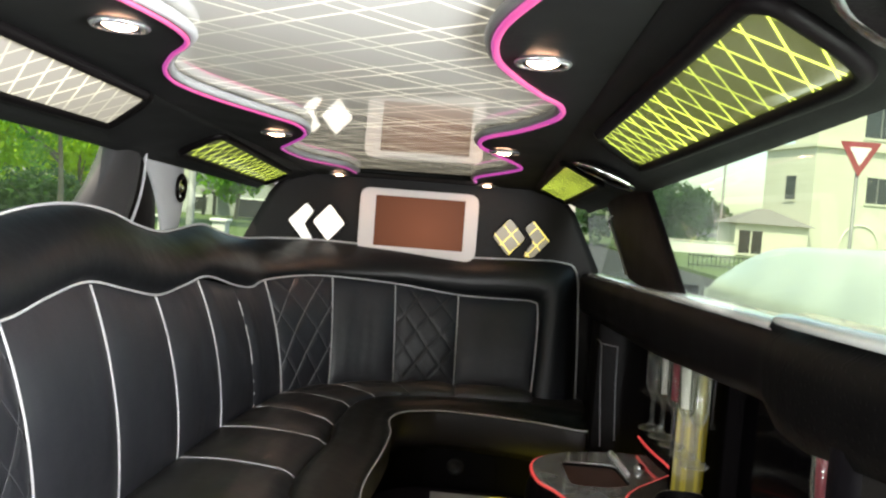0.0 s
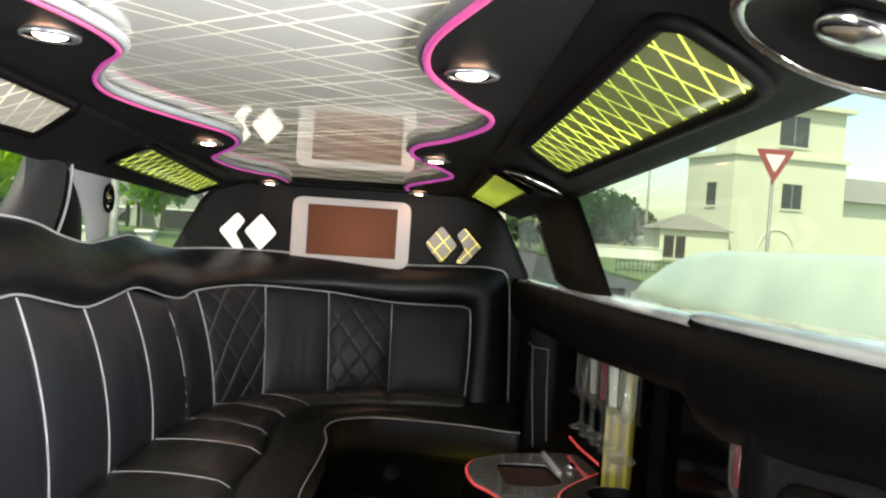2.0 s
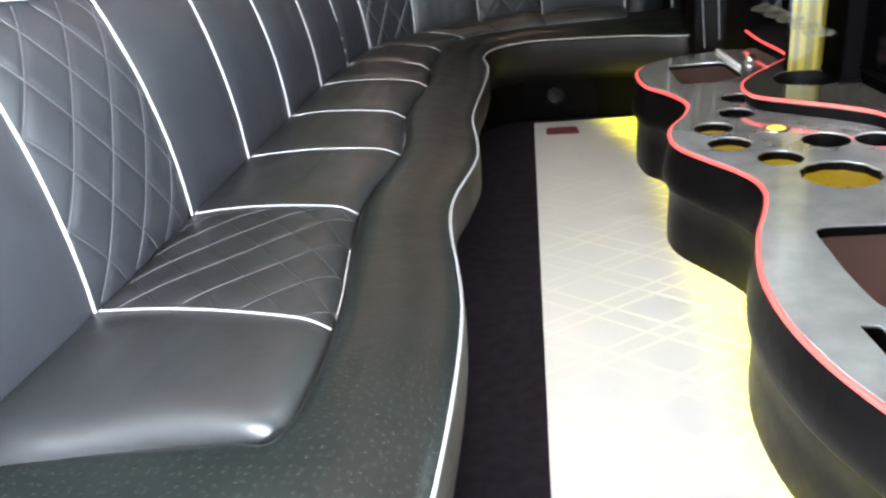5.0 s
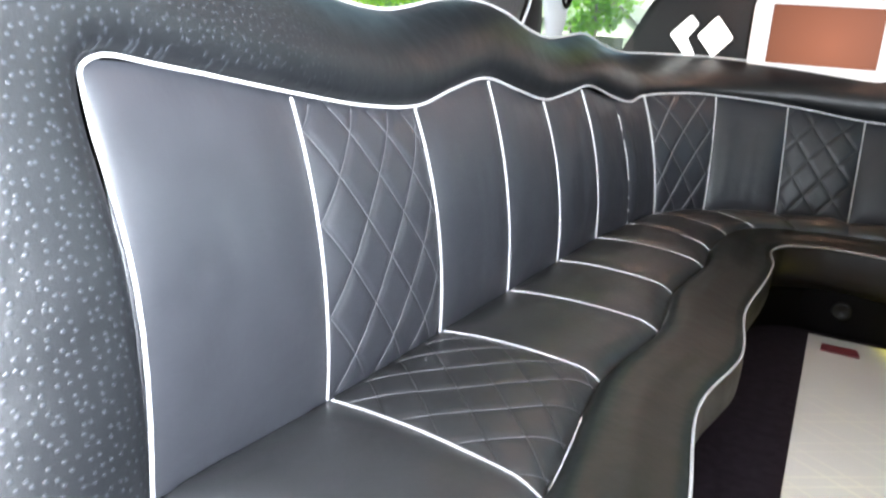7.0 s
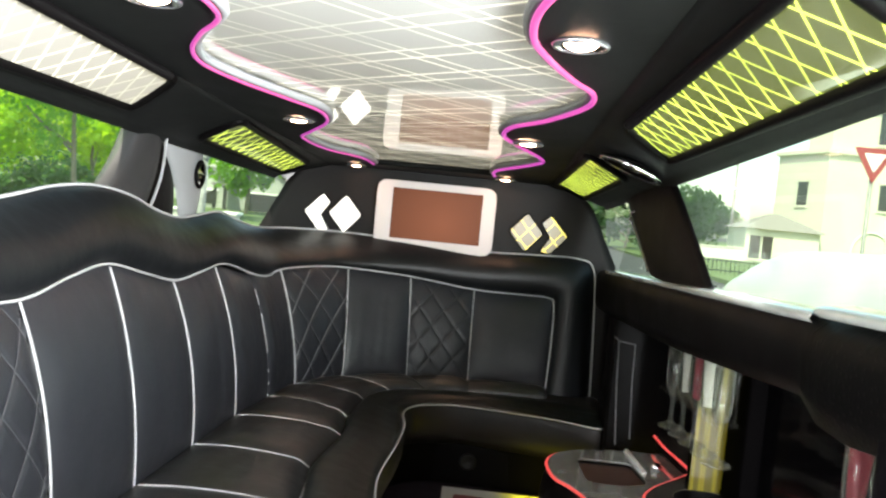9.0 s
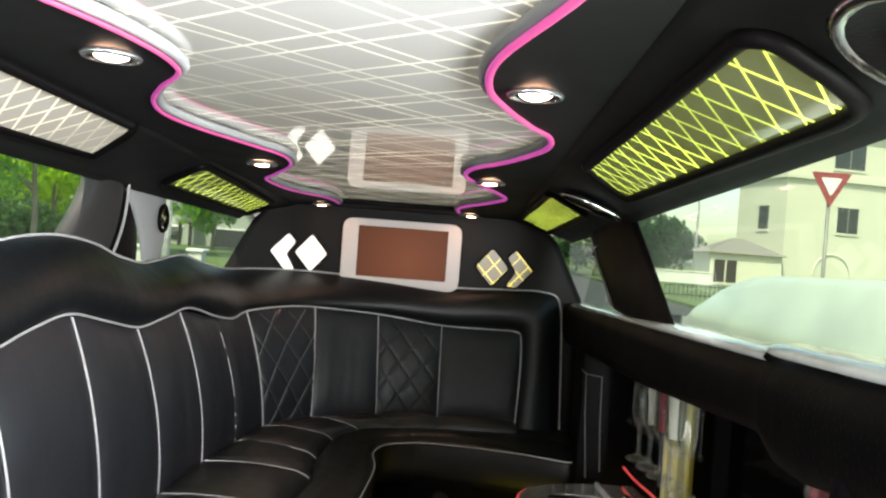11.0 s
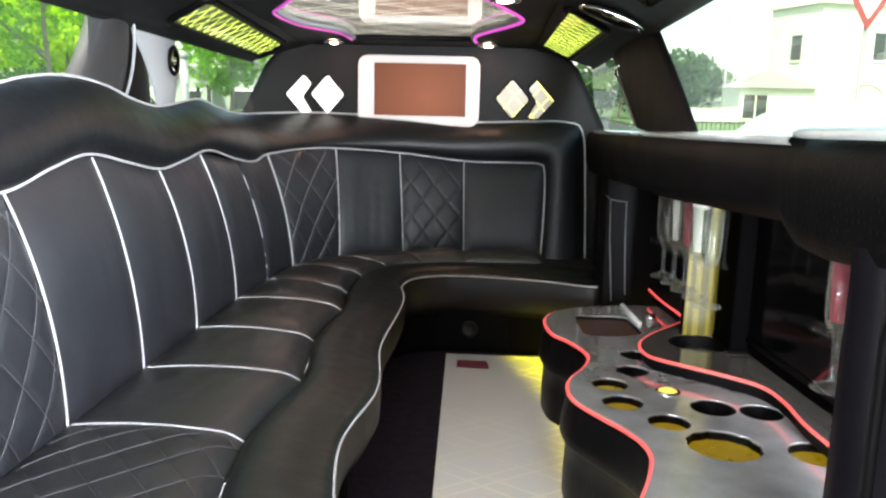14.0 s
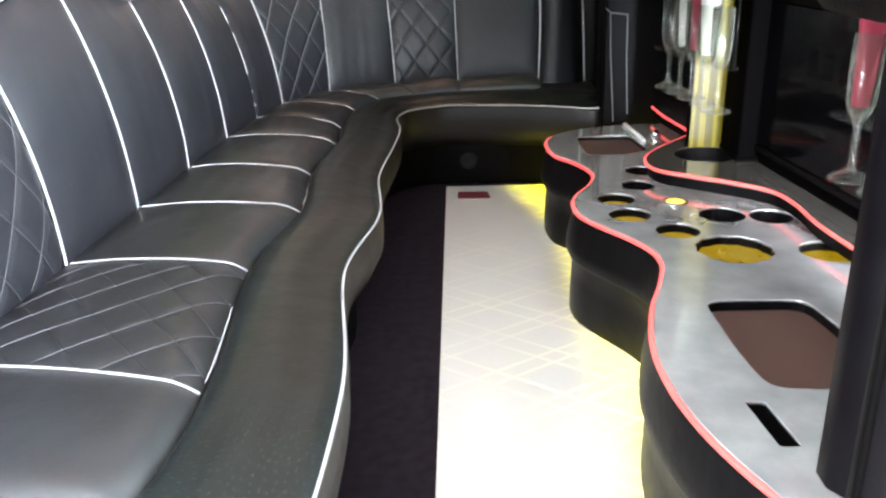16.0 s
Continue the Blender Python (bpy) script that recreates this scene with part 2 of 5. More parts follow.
M_INSET = paint("charcoal_inset_board", (0.0056, 0.0052, 0.0060), 0.5, bump=0.2, bump_scale=260, spec=0.10)
M_PAD = leather("soft_dimpled_leather", (0.0015, 0.0014, 0.0015), 0.5, True, 0.06, 4.0, (3.0, 4.0))
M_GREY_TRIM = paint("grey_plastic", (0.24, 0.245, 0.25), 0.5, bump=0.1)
M_PILLAR = paint("grey_pillar_vinyl", (0.020, 0.020, 0.021), 0.5, bump=0.25, bump_scale=300, spec=0.3)
M_CARPET = paint("dark_carpet", (0.0165, 0.0125, 0.0168), 0.95, vary=0.7, scale=34, bump=0.9, bump_scale=500, spec=0.06)
M_CHROME = paint("chrome", (0.75, 0.75, 0.75), 0.12, 1.0, vary=0.05)
M_RING = paint("satin_chrome", (0.42, 0.43, 0.46), 0.24, 0.9, vary=0.1)
# the brightness this mirror reflects is partly painted as an even haze
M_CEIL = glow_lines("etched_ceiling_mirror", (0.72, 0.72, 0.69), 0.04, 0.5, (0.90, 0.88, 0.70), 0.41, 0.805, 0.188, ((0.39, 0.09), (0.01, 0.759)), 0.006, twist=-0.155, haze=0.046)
M_SIDE = glow_lines("etched_side_mirror", (0.30, 0.30, 0.26), 0.10, 0.75, LED, 1.3, 0.76, 0.0667, ((0.042,), (0.388,)), 0.0052, twist=-0.52, haze=0.062)
M_SIDE_GREEN = glow_lines("etched_end_mirror", (0.30, 0.30, 0.26), 0.10, 0.75, LED, 1.2, 0.625, 0.0625, ((0.28,), (0.90,)), 0.0052, twist=0.475, haze=0.035)
# left panel: the daylight falling on it is painted as a pale glow
M_SIDE_DAYLIT = glow_lines("daylit_etched_side_mirror", (0.30, 0.29, 0.28), 0.18, 0.1, (0.98, 0.95, 0.70), 0.45, 0.625, 0.0625, ((0.28,), (0.90,)), 0.0055, twist=0.475, haze=0.105)
M_SIDE_WARM = glow_lines("etched_diamond_mirror", (0.19, 0.165, 0.125), 0.3, 0.1, (0.95, 0.76, 0.02), 0.85, 1.1, 0.078, ((0.30,), (0.22,)), 0.0050, along_axis="Z", haze=0.012)
# the yellow pool beside the bar is painted into the floor's emission
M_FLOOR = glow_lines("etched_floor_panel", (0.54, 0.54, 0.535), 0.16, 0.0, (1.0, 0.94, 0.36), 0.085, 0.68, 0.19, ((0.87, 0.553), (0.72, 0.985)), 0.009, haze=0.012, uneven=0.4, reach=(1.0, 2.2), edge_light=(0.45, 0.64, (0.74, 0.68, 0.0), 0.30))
# bright outdoors mirrored in the left wall mirrors, painted as white emission
M_WHITE_GLOW = paint("white_reflection_glow", (0.8, 0.8, 0.78), 0.3, vary=0.03, emit=(1, 0.98, 0.93), power=0.27)
M_TV_FRAME = paint("white_bezel", (0.50, 0.46, 0.445), 0.35, vary=0.04)
M_SCREEN = paint("dark_screen", (0.02, 0.008, 0.005), 0.4, vary=0.05, spec=0.06, emit=(0.34, 0.122, 0.066), power=0.24)
# the screen's emission is set strongest about its middle
screen_nodes, screen_links = M_SCREEN.node_tree.nodes, M_SCREEN.node_tree.links
place_node, gap_node, dim_node = screen_nodes.new("ShaderNodeTexCoord"), screen_nodes.new("ShaderNodeVectorMath"), screen_nodes.new("ShaderNodeMapRange")
gap_node.operation = "DISTANCE"
gap_node.inputs[1].default_value = (0.03, 2.85, 0.98)
dim_node.inputs["From Max"].default_value, dim_node.inputs["To Min"].default_value, dim_node.inputs["To Max"].default_value = 0.23, 0.30, 0.17
screen_links.new(place_node.outputs["Object"], gap_node.inputs[0])
screen_links.new(gap_node.outputs["Value"], dim_node.inputs["Value"])
screen_links.new(dim_node.outputs["Result"], screen_nodes["Principled BSDF"].inputs["Emission Strength"])
M_STRIP_TOP = paint("ceiling_light_strip", (0.4, 0.06, 0.08), 0.4, emit=(0.72, 0.08, 0.74), power=0.24)
M_STRIP_BAR = paint("bar_light_strip", (0.4, 0.1, 0.08), 0.4, emit=(1.0, 0.085, 0.09), power=0.27)
M_BULB = paint("lamp_lens", (0.9, 0.9, 0.9), 0.3, emit=(1.0, 0.58, 0.38), power=24.0)
M_COUNTER = paint("brushed_metal_laminate", (0.50, 0.515, 0.505), 0.14, 0.5, vary=0.42, scale=15, bump=0.05, bump_scale=50, coat=1.0)
M_LEDGE = paint("dark_glossy_laminate", (0.10, 0.092, 0.08), 0.18, 0.3, vary=0.3, scale=20, coat=1.0)
M_BIN = paint("copper_bin", (0.095, 0.052, 0.042), 0.45, 0.15, vary=0.4, scale=9)
# cup floors: yellow reflections are painted as a faint emission
M_CUP_GLOW = paint("cup_floor_glow", (0.09, 0.07, 0.01), 0.30, vary=0.6, scale=45, emit=(0.80, 0.52, 0.0), power=0.062)
# the glare on the chrome clip is put in as a white base
M_CLIP_GLARE = paint("white_clip_glare", (0.86, 0.86, 0.85), 0.35, 0.0, vary=0.05)
# glowing bar mirror; the glasses' streaky reflections are painted into its emission
M_GLASS_GLOW = glow_lines("bar_mirror_streaks", (0.03, 0.03, 0.012), 0.25, 0.0, (0.84, 0.70, 0.0), 0.085, 0.12, 0.034, ((0.0,), (0.3,)), 0.009, along_axis="X", haze=0.026, spec=0.2)
M_FILL_GLOW = paint("recess_fill_glow", (0.5, 0.6, 0.1), 0.5, emit=(1.0, 0.72, 0.0), power=160.0)
M_CRYSTAL = crystal_glass("crystal", (0.93, 0.95, 0.92), 0.5)
M_ACRYLIC = crystal_glass("clear_acrylic", (0.97, 0.98, 0.96), 0.12)
M_RED_NAPKIN = paint("red_napkin", (0.22, 0.015, 0.032), 0.8, vary=0.25, scale=30)
M_WHITE_NAPKIN = paint("white_napkin", (0.62, 0.57, 0.56), 0.8, vary=0.1, scale=30)
M_MAROON = paint("maroon_reflection", (0.14, 0.018, 0.028), 0.5)
M_GLASS = pane_glass("green_tinted_glass", (0.72, 0.88, 0.685), 1.22, 0.016)
M_RAIL = paint("pale_window_rail", (0.42, 0.44, 0.42), 0.16, 0.1, vary=0.35, scale=14, bump=0.05, bump_scale=30, coat=0.6)


# ---- mesh helpers ----
def part(name, bm, mat, parent=None, label="", smooth=True):
    me = bpy.data.meshes.new(name)
    bm.normal_update()
    bm.to_mesh(me)
    bm.free()
    if smooth:
        for p in me.polygons:
            p.use_smooth = True
    me.materials.append(mat)
    ob = new(name, me)
    if parent is not None:
        ob.parent = parent
    if label:
        ob["label"] = label
    return ob


def thing(name, label, category, at=(0, 0, 0), group="", kind=""):
    ob = new(name)
    ob.empty_display_size = 0.05
    ob.location = at
    return tagged(ob, label, category, group, kind)


def surface(rows, closed=False):
    """A skin through rows of points of equal length."""
    bm = bmesh.new()
    vs = [[bm.verts.new(p) for p in r] for r in rows]
    for a, b in zip(vs, vs[1:]):
        k = len(a)
        for i in range(k if closed else k - 1):
            j = (i + 1) % k
            bm.faces.new((a[i], a[j], b[j], b[i]))
    return bm


def add_tube(bm, pts, r, sides=8):
    pts = [Vector(p) for p in pts]
    rings = []
    up = Vector((0.13, 0.21, 0.97)).normalized()
    for i, p in enumerate(pts):
        d = (pts[min(i + 1, len(pts) - 1)] - pts[max(i - 1, 0)])
        if d.length < 1e-9:
            d = Vector((0, 1, 0))
        d.normalize()
        s = d.cross(up)
        if s.length < 0.05:
            s = d.cross(Vector((1, 0, 0)))
        s.normalize()
        q = s.cross(d)
        rr = r[i] if isinstance(r, (list, tuple)) else r
        rings.append([bm.verts.new(p + (s * math.cos(a) + q * math.sin(a)) * rr)
                      for a in (2 * math.pi * k / sides for k in range(sides))])
    for a, b in zip(rings, rings[1:]):
        for k in range(sides):
            bm.faces.new((a[k], a[(k + 1) % sides], b[(k + 1) % sides], b[k]))
    bm.faces.new(rings[0])
    bm.faces.new(rings[-1][::-1])
    return bm


def tube(pts, r, sides=8):
    return add_tube(bmesh.new(), pts, r, sides)


def add_box(bm, x0, x1, y0, y1, z0, z1, bevel=0.0):
    vs = [bm.verts.new((x, y, z)) for x in (x0, x1) for y in (y0, y1) for z in (z0, z1)]
    fs = [bm.faces.new([vs[i] for i in f]) for f in
          ((0, 1, 3, 2), (4, 6, 7, 5), (0, 4, 5, 1), (2, 3, 7, 6), (0, 2, 6, 4), (1, 5, 7, 3))]
    if bevel:
        es = list({e for f in fs for e in f.edges})
        bmesh.ops.bevel(bm, geom=es, offset=bevel, segments=2, affect="EDGES", profile=0.5)
    return bm


def box(x0, x1, y0, y1, z0, z1, bevel=0.0):
    return add_box(bmesh.new(), x0, x1, y0, y1, z0, z1, bevel)


def lathe(profile, sides=24, at=(0, 0, 0)):
    o = Vector(at)
    return surface([[o + Vector((r * math.cos(a), r * math.sin(a), z)) for a in (2 * math.pi * k / sides for k in range(sides))]
                    for r, z in profile], closed=True)


def catmull(keys, u):
    """A smooth way through the keys; u counts keys."""
    k = len(keys)
    i = max(0, min(k - 2, int(math.floor(u))))
    f = u - i
    p0, p1, p2, p3 = (Vector(keys[max(0, min(k - 1, j))]) for j in (i - 1, i, i + 1, i + 2))
    return 0.5 * ((2 * p1) + (p2 - p0) * f + (2 * p0 - 5 * p1 + 4 * p2 - p3) * f * f + (3 * p1 - p0 - 3 * p2 + p3) * f ** 3)


def smooth_line(keys, n=8):
    steps = (len(keys) - 1) * n
    return [catmull(keys, k / n) for k in range(steps + 1)]


def flat_sheet(loops, depth, level):
    """A plate with holes: loops of (x, y), the first outside; level(x, y) is its underside."""
    cu = bpy.data.curves.new("outline", "CURVE")
    cu.dimensions = "2D"
    cu.fill_mode = "BOTH"
    cu.extrude = depth / 2
    for lp in loops:
        sp = cu.splines.new("POLY")
        sp.points.add(len(lp) - 1)
        for q, (x, y) in zip(sp.points, lp):
            q.co = (x, y, 0, 1)
        sp.use_cyclic_u = True
    ob = bpy.data.objects.new("outline", cu)
    scene.collection.objects.link(ob)
    me = bpy.data.meshes.new_from_object(ob.evaluated_get(bpy.context.evaluated_depsgraph_get()))
    bpy.data.objects.remove(ob)
    bpy.data.curves.remove(cu)
    bm = bmesh.new()
    bm.from_mesh(me)
    bpy.data.meshes.remove(me)
    bmesh.ops.remove_doubles(bm, verts=bm.verts, dist=1e-5)
    bmesh.ops.recalc_face_normals(bm, faces=bm.faces)
    for v in bm.verts:
        v.co.z += depth / 2 + level(v.co.x, v.co.y)
    return bm


def ring_loop(cx, cy, rx, ry=None, n=32):
    ry = ry or rx
    return [(cx + rx * math.cos(2 * math.pi * k / n), cy + ry * math.sin(2 * math.pi * k / n)) for k in range(n)]


def round_poly(pts, r, n=5):
    """Corners of a polygon rounded by r."""
    out = []
    for i, p in enumerate(pts):
        a, b, c = Vector(pts[i - 1]), Vector(p), Vector(pts[(i + 1) % len(pts)])
        d1, d2 = (a - b), (c - b)
        k = min(r, d1.length * 0.45, d2.length * 0.45)
        s, e = b + d1.normalized() * k, b + d2.normalized() * k
        for j in range(n + 1):
            f = j / n
            q = s * (1 - f) ** 2 + b * 2 * f * (1 - f) + e * f * f
            out.append(tuple(q))
    return out


def lerp(a, b, f):
    return a + (b - a) * f



# ---- the cabin's lines ----
def ceil_z(x, y):
    """The ceiling falls gently towards the far end."""
    return 1.265 - 0.055 * (y - 1.69)


def top_z(y):
    """Upper edge of the side windows."""
    return 1.20 - 0.045 * (y - 1.0)


def sill_z(y):
    return 0.98 - 0.042 * y


NEAR_Y, FAR_Y = -1.25, 2.87

# ceiling mirror: its scalloped edge on both sides
EDGE_R = [(0.34, -0.9), (0.30, -0.55), (0.37, -0.25), (0.40, 0.02), (0.36, 0.27), (0.285, 0.52), (0.275, 0.68), (0.305, 0.80),
          (0.355, 0.93), (0.402, 1.03), (0.406, 1.16), (0.34, 1.35), (0.262, 1.49), (0.245, 1.645), (0.285, 1.79), (0.372, 2.07),
          (0.345, 2.22), (0.24, 2.46), (0.218, 2.60), (0.222, 2.70)]
EDGE_L = [(-0.34, -0.9), (-0.30, -0.55), (-0.37, -0.25), (-0.38, 0.02), (-0.30, 0.27), (-0.20, 0.52), (-0.185, 0.70), (-0.26, 0.83),
          (-0.32, 0.95), (-0.343, 1.07), (-0.315, 1.21), (-0.25, 1.38), (-0.206, 1.51), (-0.228, 1.69), (-0.32, 1.90), (-0.384, 2.06),
          (-0.36, 2.31), (-0.268, 2.475), (-0.25, 2.61), (-0.25, 2.70)]
line_r = [tuple(p) for p in smooth_line(EDGE_R, 6)]
line_l = [tuple(p) for p in smooth_line(EDGE_L, 6)]
mirror_loop = line_r + line_l[::-1]

# ---- ceiling ----
outer_loop = [(-0.46, NEAR_Y), (0.46, NEAR_Y), (0.46, FAR_Y), (-0.46, FAR_Y)]
board = part("ceiling", flat_sheet([outer_loop, mirror_loop], 0.02, lambda x, y: ceil_z(x, y) - 0.014), M_HEADLINER, smooth=False)
tagged(board, "black headliner board with a scalloped cut-out edge", "ceiling", kind="structure")
mirror = thing("ceiling_mirror", "scalloped etched mirror panel with glowing crossed lines on the ceiling", "ceiling mirror", (0, 1.0, 1.3))
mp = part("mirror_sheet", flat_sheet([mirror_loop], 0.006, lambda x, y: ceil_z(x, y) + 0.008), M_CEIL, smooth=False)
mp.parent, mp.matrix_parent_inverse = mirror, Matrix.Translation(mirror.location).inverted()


def adopt(ob, parent):
    """Hang a part built in world places under a thing that stands elsewhere."""
    ob.parent = parent
    ob.matrix_parent_inverse = Matrix.Translation(parent.location).inverted()
    return ob


for ln, side in ((line_r, 1), (line_l, -1)):
    # the left lip's stronger light is put in as a paler grey
    adopt(part("lip", tube([(x - side * 0.002, y, ceil_z(x, y) - 0.004) for x, y in ln], 0.0095, 8), M_LIP if side > 0 else M_GREY_TRIM, label="grey edge lip, painted brighter on the left"), mirror)
    adopt(part("light_strip", tube([(x + side * 0.005, y, ceil_z(x, y) - 0.015) for x, y in ln], 0.0058 if side > 0 else 0.0042, 8), M_STRIP_TOP, label="glowing violet light strip"), mirror)


def downlight(x, y):
    z = ceil_z(x, y) - 0.015
    t = thing("ceiling_downlight", "round chrome ceiling downlight, switched on", "ceiling light", (x, y, z), "ceiling downlights")
    part("ring", lathe([(0.036, 0.0012), (0.042, -0.002), (0.043, -0.006), (0.039, -0.010), (0.036, -0.009), (0.034, -0.003)]), M_RING, t, "bright satin ring")
    part("reflector", lathe([(0.0365, -0.0085), (0.034, -0.0055), (0.030, -0.0035), (0.024, -0.0015)]), M_CHROME, t, "polished dished reflector")
    part("lens", lathe([(0.0001, -0.0120), (0.012, -0.0110), (0.021, -0.0075), (0.0265, -0.0020)]), M_BULB, t, "bright domed bulb")
    return t


for x, y in ((0.349, 0.69), (-0.262, 0.633), (0.316, 1.71), (-0.303, 1.66), (0.272, 2.75), (-0.33, 2.73), (0.42, -0.28), (-0.42, -0.28)):
    downlight(x, y)

# sloping side panels of the headliner, between ceiling and windows
for side, nm in ((1, "headliner_right"), (-1, "headliner_left")):
    rows = []
    for k in range(33):
        y = lerp(NEAR_Y, FAR_Y, k / 32)
        a, b = Vector((0.46, y, ceil_z(0, y) - 0.012)), Vector((0.685, y, top_z(y) + 0.002))
        prof = [a, lerp(a, b, 0.08) + Vector((0, 0, -0.004)), lerp(a, b, 0.5), lerp(a, b, 0.9) + Vector((0, 0, -0.003)), b,
                b + Vector((0.014, 0, -0.012)), b + Vector((0.028, 0, -0.004)), b + Vector((0.04, 0, 0.03)), a + Vector((0.05, 0, 0.06)), a + Vector((0, 0, 0.05))]
        rows.append([(side * p.x, p.y, p.z) for p in prof])
    h = part(nm, surface(rows, closed=True), M_HEADLINER)
    tagged(h, "black sloping headliner panel above the side windows", "headliner", kind="structure")
    h.data.flip_normals() if side < 0 else None


def cant(side, x, y, up=0.0):
    """A place on the sloping headliner."""
    f = (x - 0.46) / 0.225
    z = lerp(ceil_z(0, y) - 0.012, top_z(y) + 0.002, f)
    return Vector((side * x, y, z)) + Vector((-side * 0.35, 0, -0.94)) * up


def light_panel(side, corners, label, mat=M_SIDE):
    """A glowing etched mirror panel let into the sloping headliner, with a padded black frame."""
    cx = sum(c[0] for c in corners) / len(corners)
    cy = sum(c[1] for c in corners) / len(corners)
    o = cant(side, cx, cy)
    t = thing("side_light_panel", label, "light panel", o, "side light panels")
    loop = round_poly(corners, 0.035)
    bm = bmesh.new()
    f = bm.faces.new([bm.verts.new(cant(side, x, y, 0.006)) for x, y in loop])
    bm.normal_update()
    if f.normal.z > 0:
        f.normal_flip()
    adopt(part("glowing_pane", bm, mat, smooth=False), t)
    ring = [cant(side, cx + (x - cx) * 1.03, cy + (y - cy) * 1.02, 0.006) for x, y in loop]
    bm = tube(ring + [ring[0]], 0.012, 8)
    adopt(part("frame", bm, M_BLACK, label="padded black frame"), t)


light_panel(1, [(0.508, 1.216), (0.626, 1.332), (0.654, 0.37), (0.648, 0.312), (0.61, 0.290), (0.545, 0.274), (0.523, 0.30)], "etched mirror panel glowing yellow-green in the sloping headliner")
light_panel(1, [(0.49, 1.76), (0.61, 1.86), (0.597, 2.77), (0.475, 2.66)], "small etched mirror panel glowing yellow-green near the far end")

light_panel(-1, [(0.470, 1.21), (0.610, 1.315), (0.640, 0.33), (0.62, 0.275), (0.50, 0.235), (0.475, 0.25)], "etched mirror panel in the sloping headliner, daylight painted as a pale glow", M_SIDE_DAYLIT)
light_panel(-1, [(0.485, 1.73), (0.625, 1.80), (0.640, 2.76), (0.515, 2.66)], "small etched mirror panel glowing yellow-green near the far end", M_SIDE_GREEN)

# round speakers in the sloping headliner
for side, x, y, r in ((1, 0.585, 1.60, 0.085), (1, 0.640, 0.115, 0.105), (-1, 0.64, 0.115, 0.105)):
    o = cant(side, x, y, 0.01)
    t = thing("roof_speaker", "round black speaker with a bright ring, in the headliner", "speaker", o, "roof speakers")
    tilt = Matrix.Rotation(side * 0.36, 4, "Y")
    for nm, prof, mat in (("ring", [(r * 0.9, 0.0), (r, -0.004), (r * 1.02, -0.012), (r * 0.95, -0.016), (r * 0.88, -0.012)], M_CHROME),
                          ("cone", [(r * 0.9, -0.010), (r * 0.6, 0.004), (r * 0.3, 0.012), (0.0001, 0.012)], M_BLACK),
                          ("tweeter", [(r * 0.34, 0.004), (r * 0.36, -0.006), (r * 0.28, -0.01), (0.0001, -0.012)], M_CHROME)):
        ob = part(nm, lathe(prof, 32), mat, t if nm != "tweeter" else cone_)
        if nm == "cone":
            cone_ = ob
        if nm != "tweeter":
            ob.matrix_local = tilt

# ---- floor ----
fl = part("floor", box(-0.95, 1.25, NEAR_Y, 3.0, -0.05, -0.004), M_CARPET, smooth=False)
tagged(fl, "dark carpeted cabin floor", "floor", kind="structure")
loop = [(0.215, -0.7), (0.149, 2.505), (0.95, 2.505), (0.95, -0.7)]
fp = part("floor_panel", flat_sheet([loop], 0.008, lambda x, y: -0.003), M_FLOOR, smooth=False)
tagged(fp, "glossy pale floor panel with glowing lines and a painted yellow glow", "floor panel", kind="structure")
# thin maroon sheet added for a red reflection in the floor
card = part("card", flat_sheet([round_poly([(0.195, 2.42), (0.305, 2.42), (0.315, 2.345), (0.195, 2.35)], 0.01)], 0.004, lambda x, y: 0.006), M_MAROON, smooth=False)
tagged(card, "thin maroon sheet painted as a red reflection on the floor panel", "card")

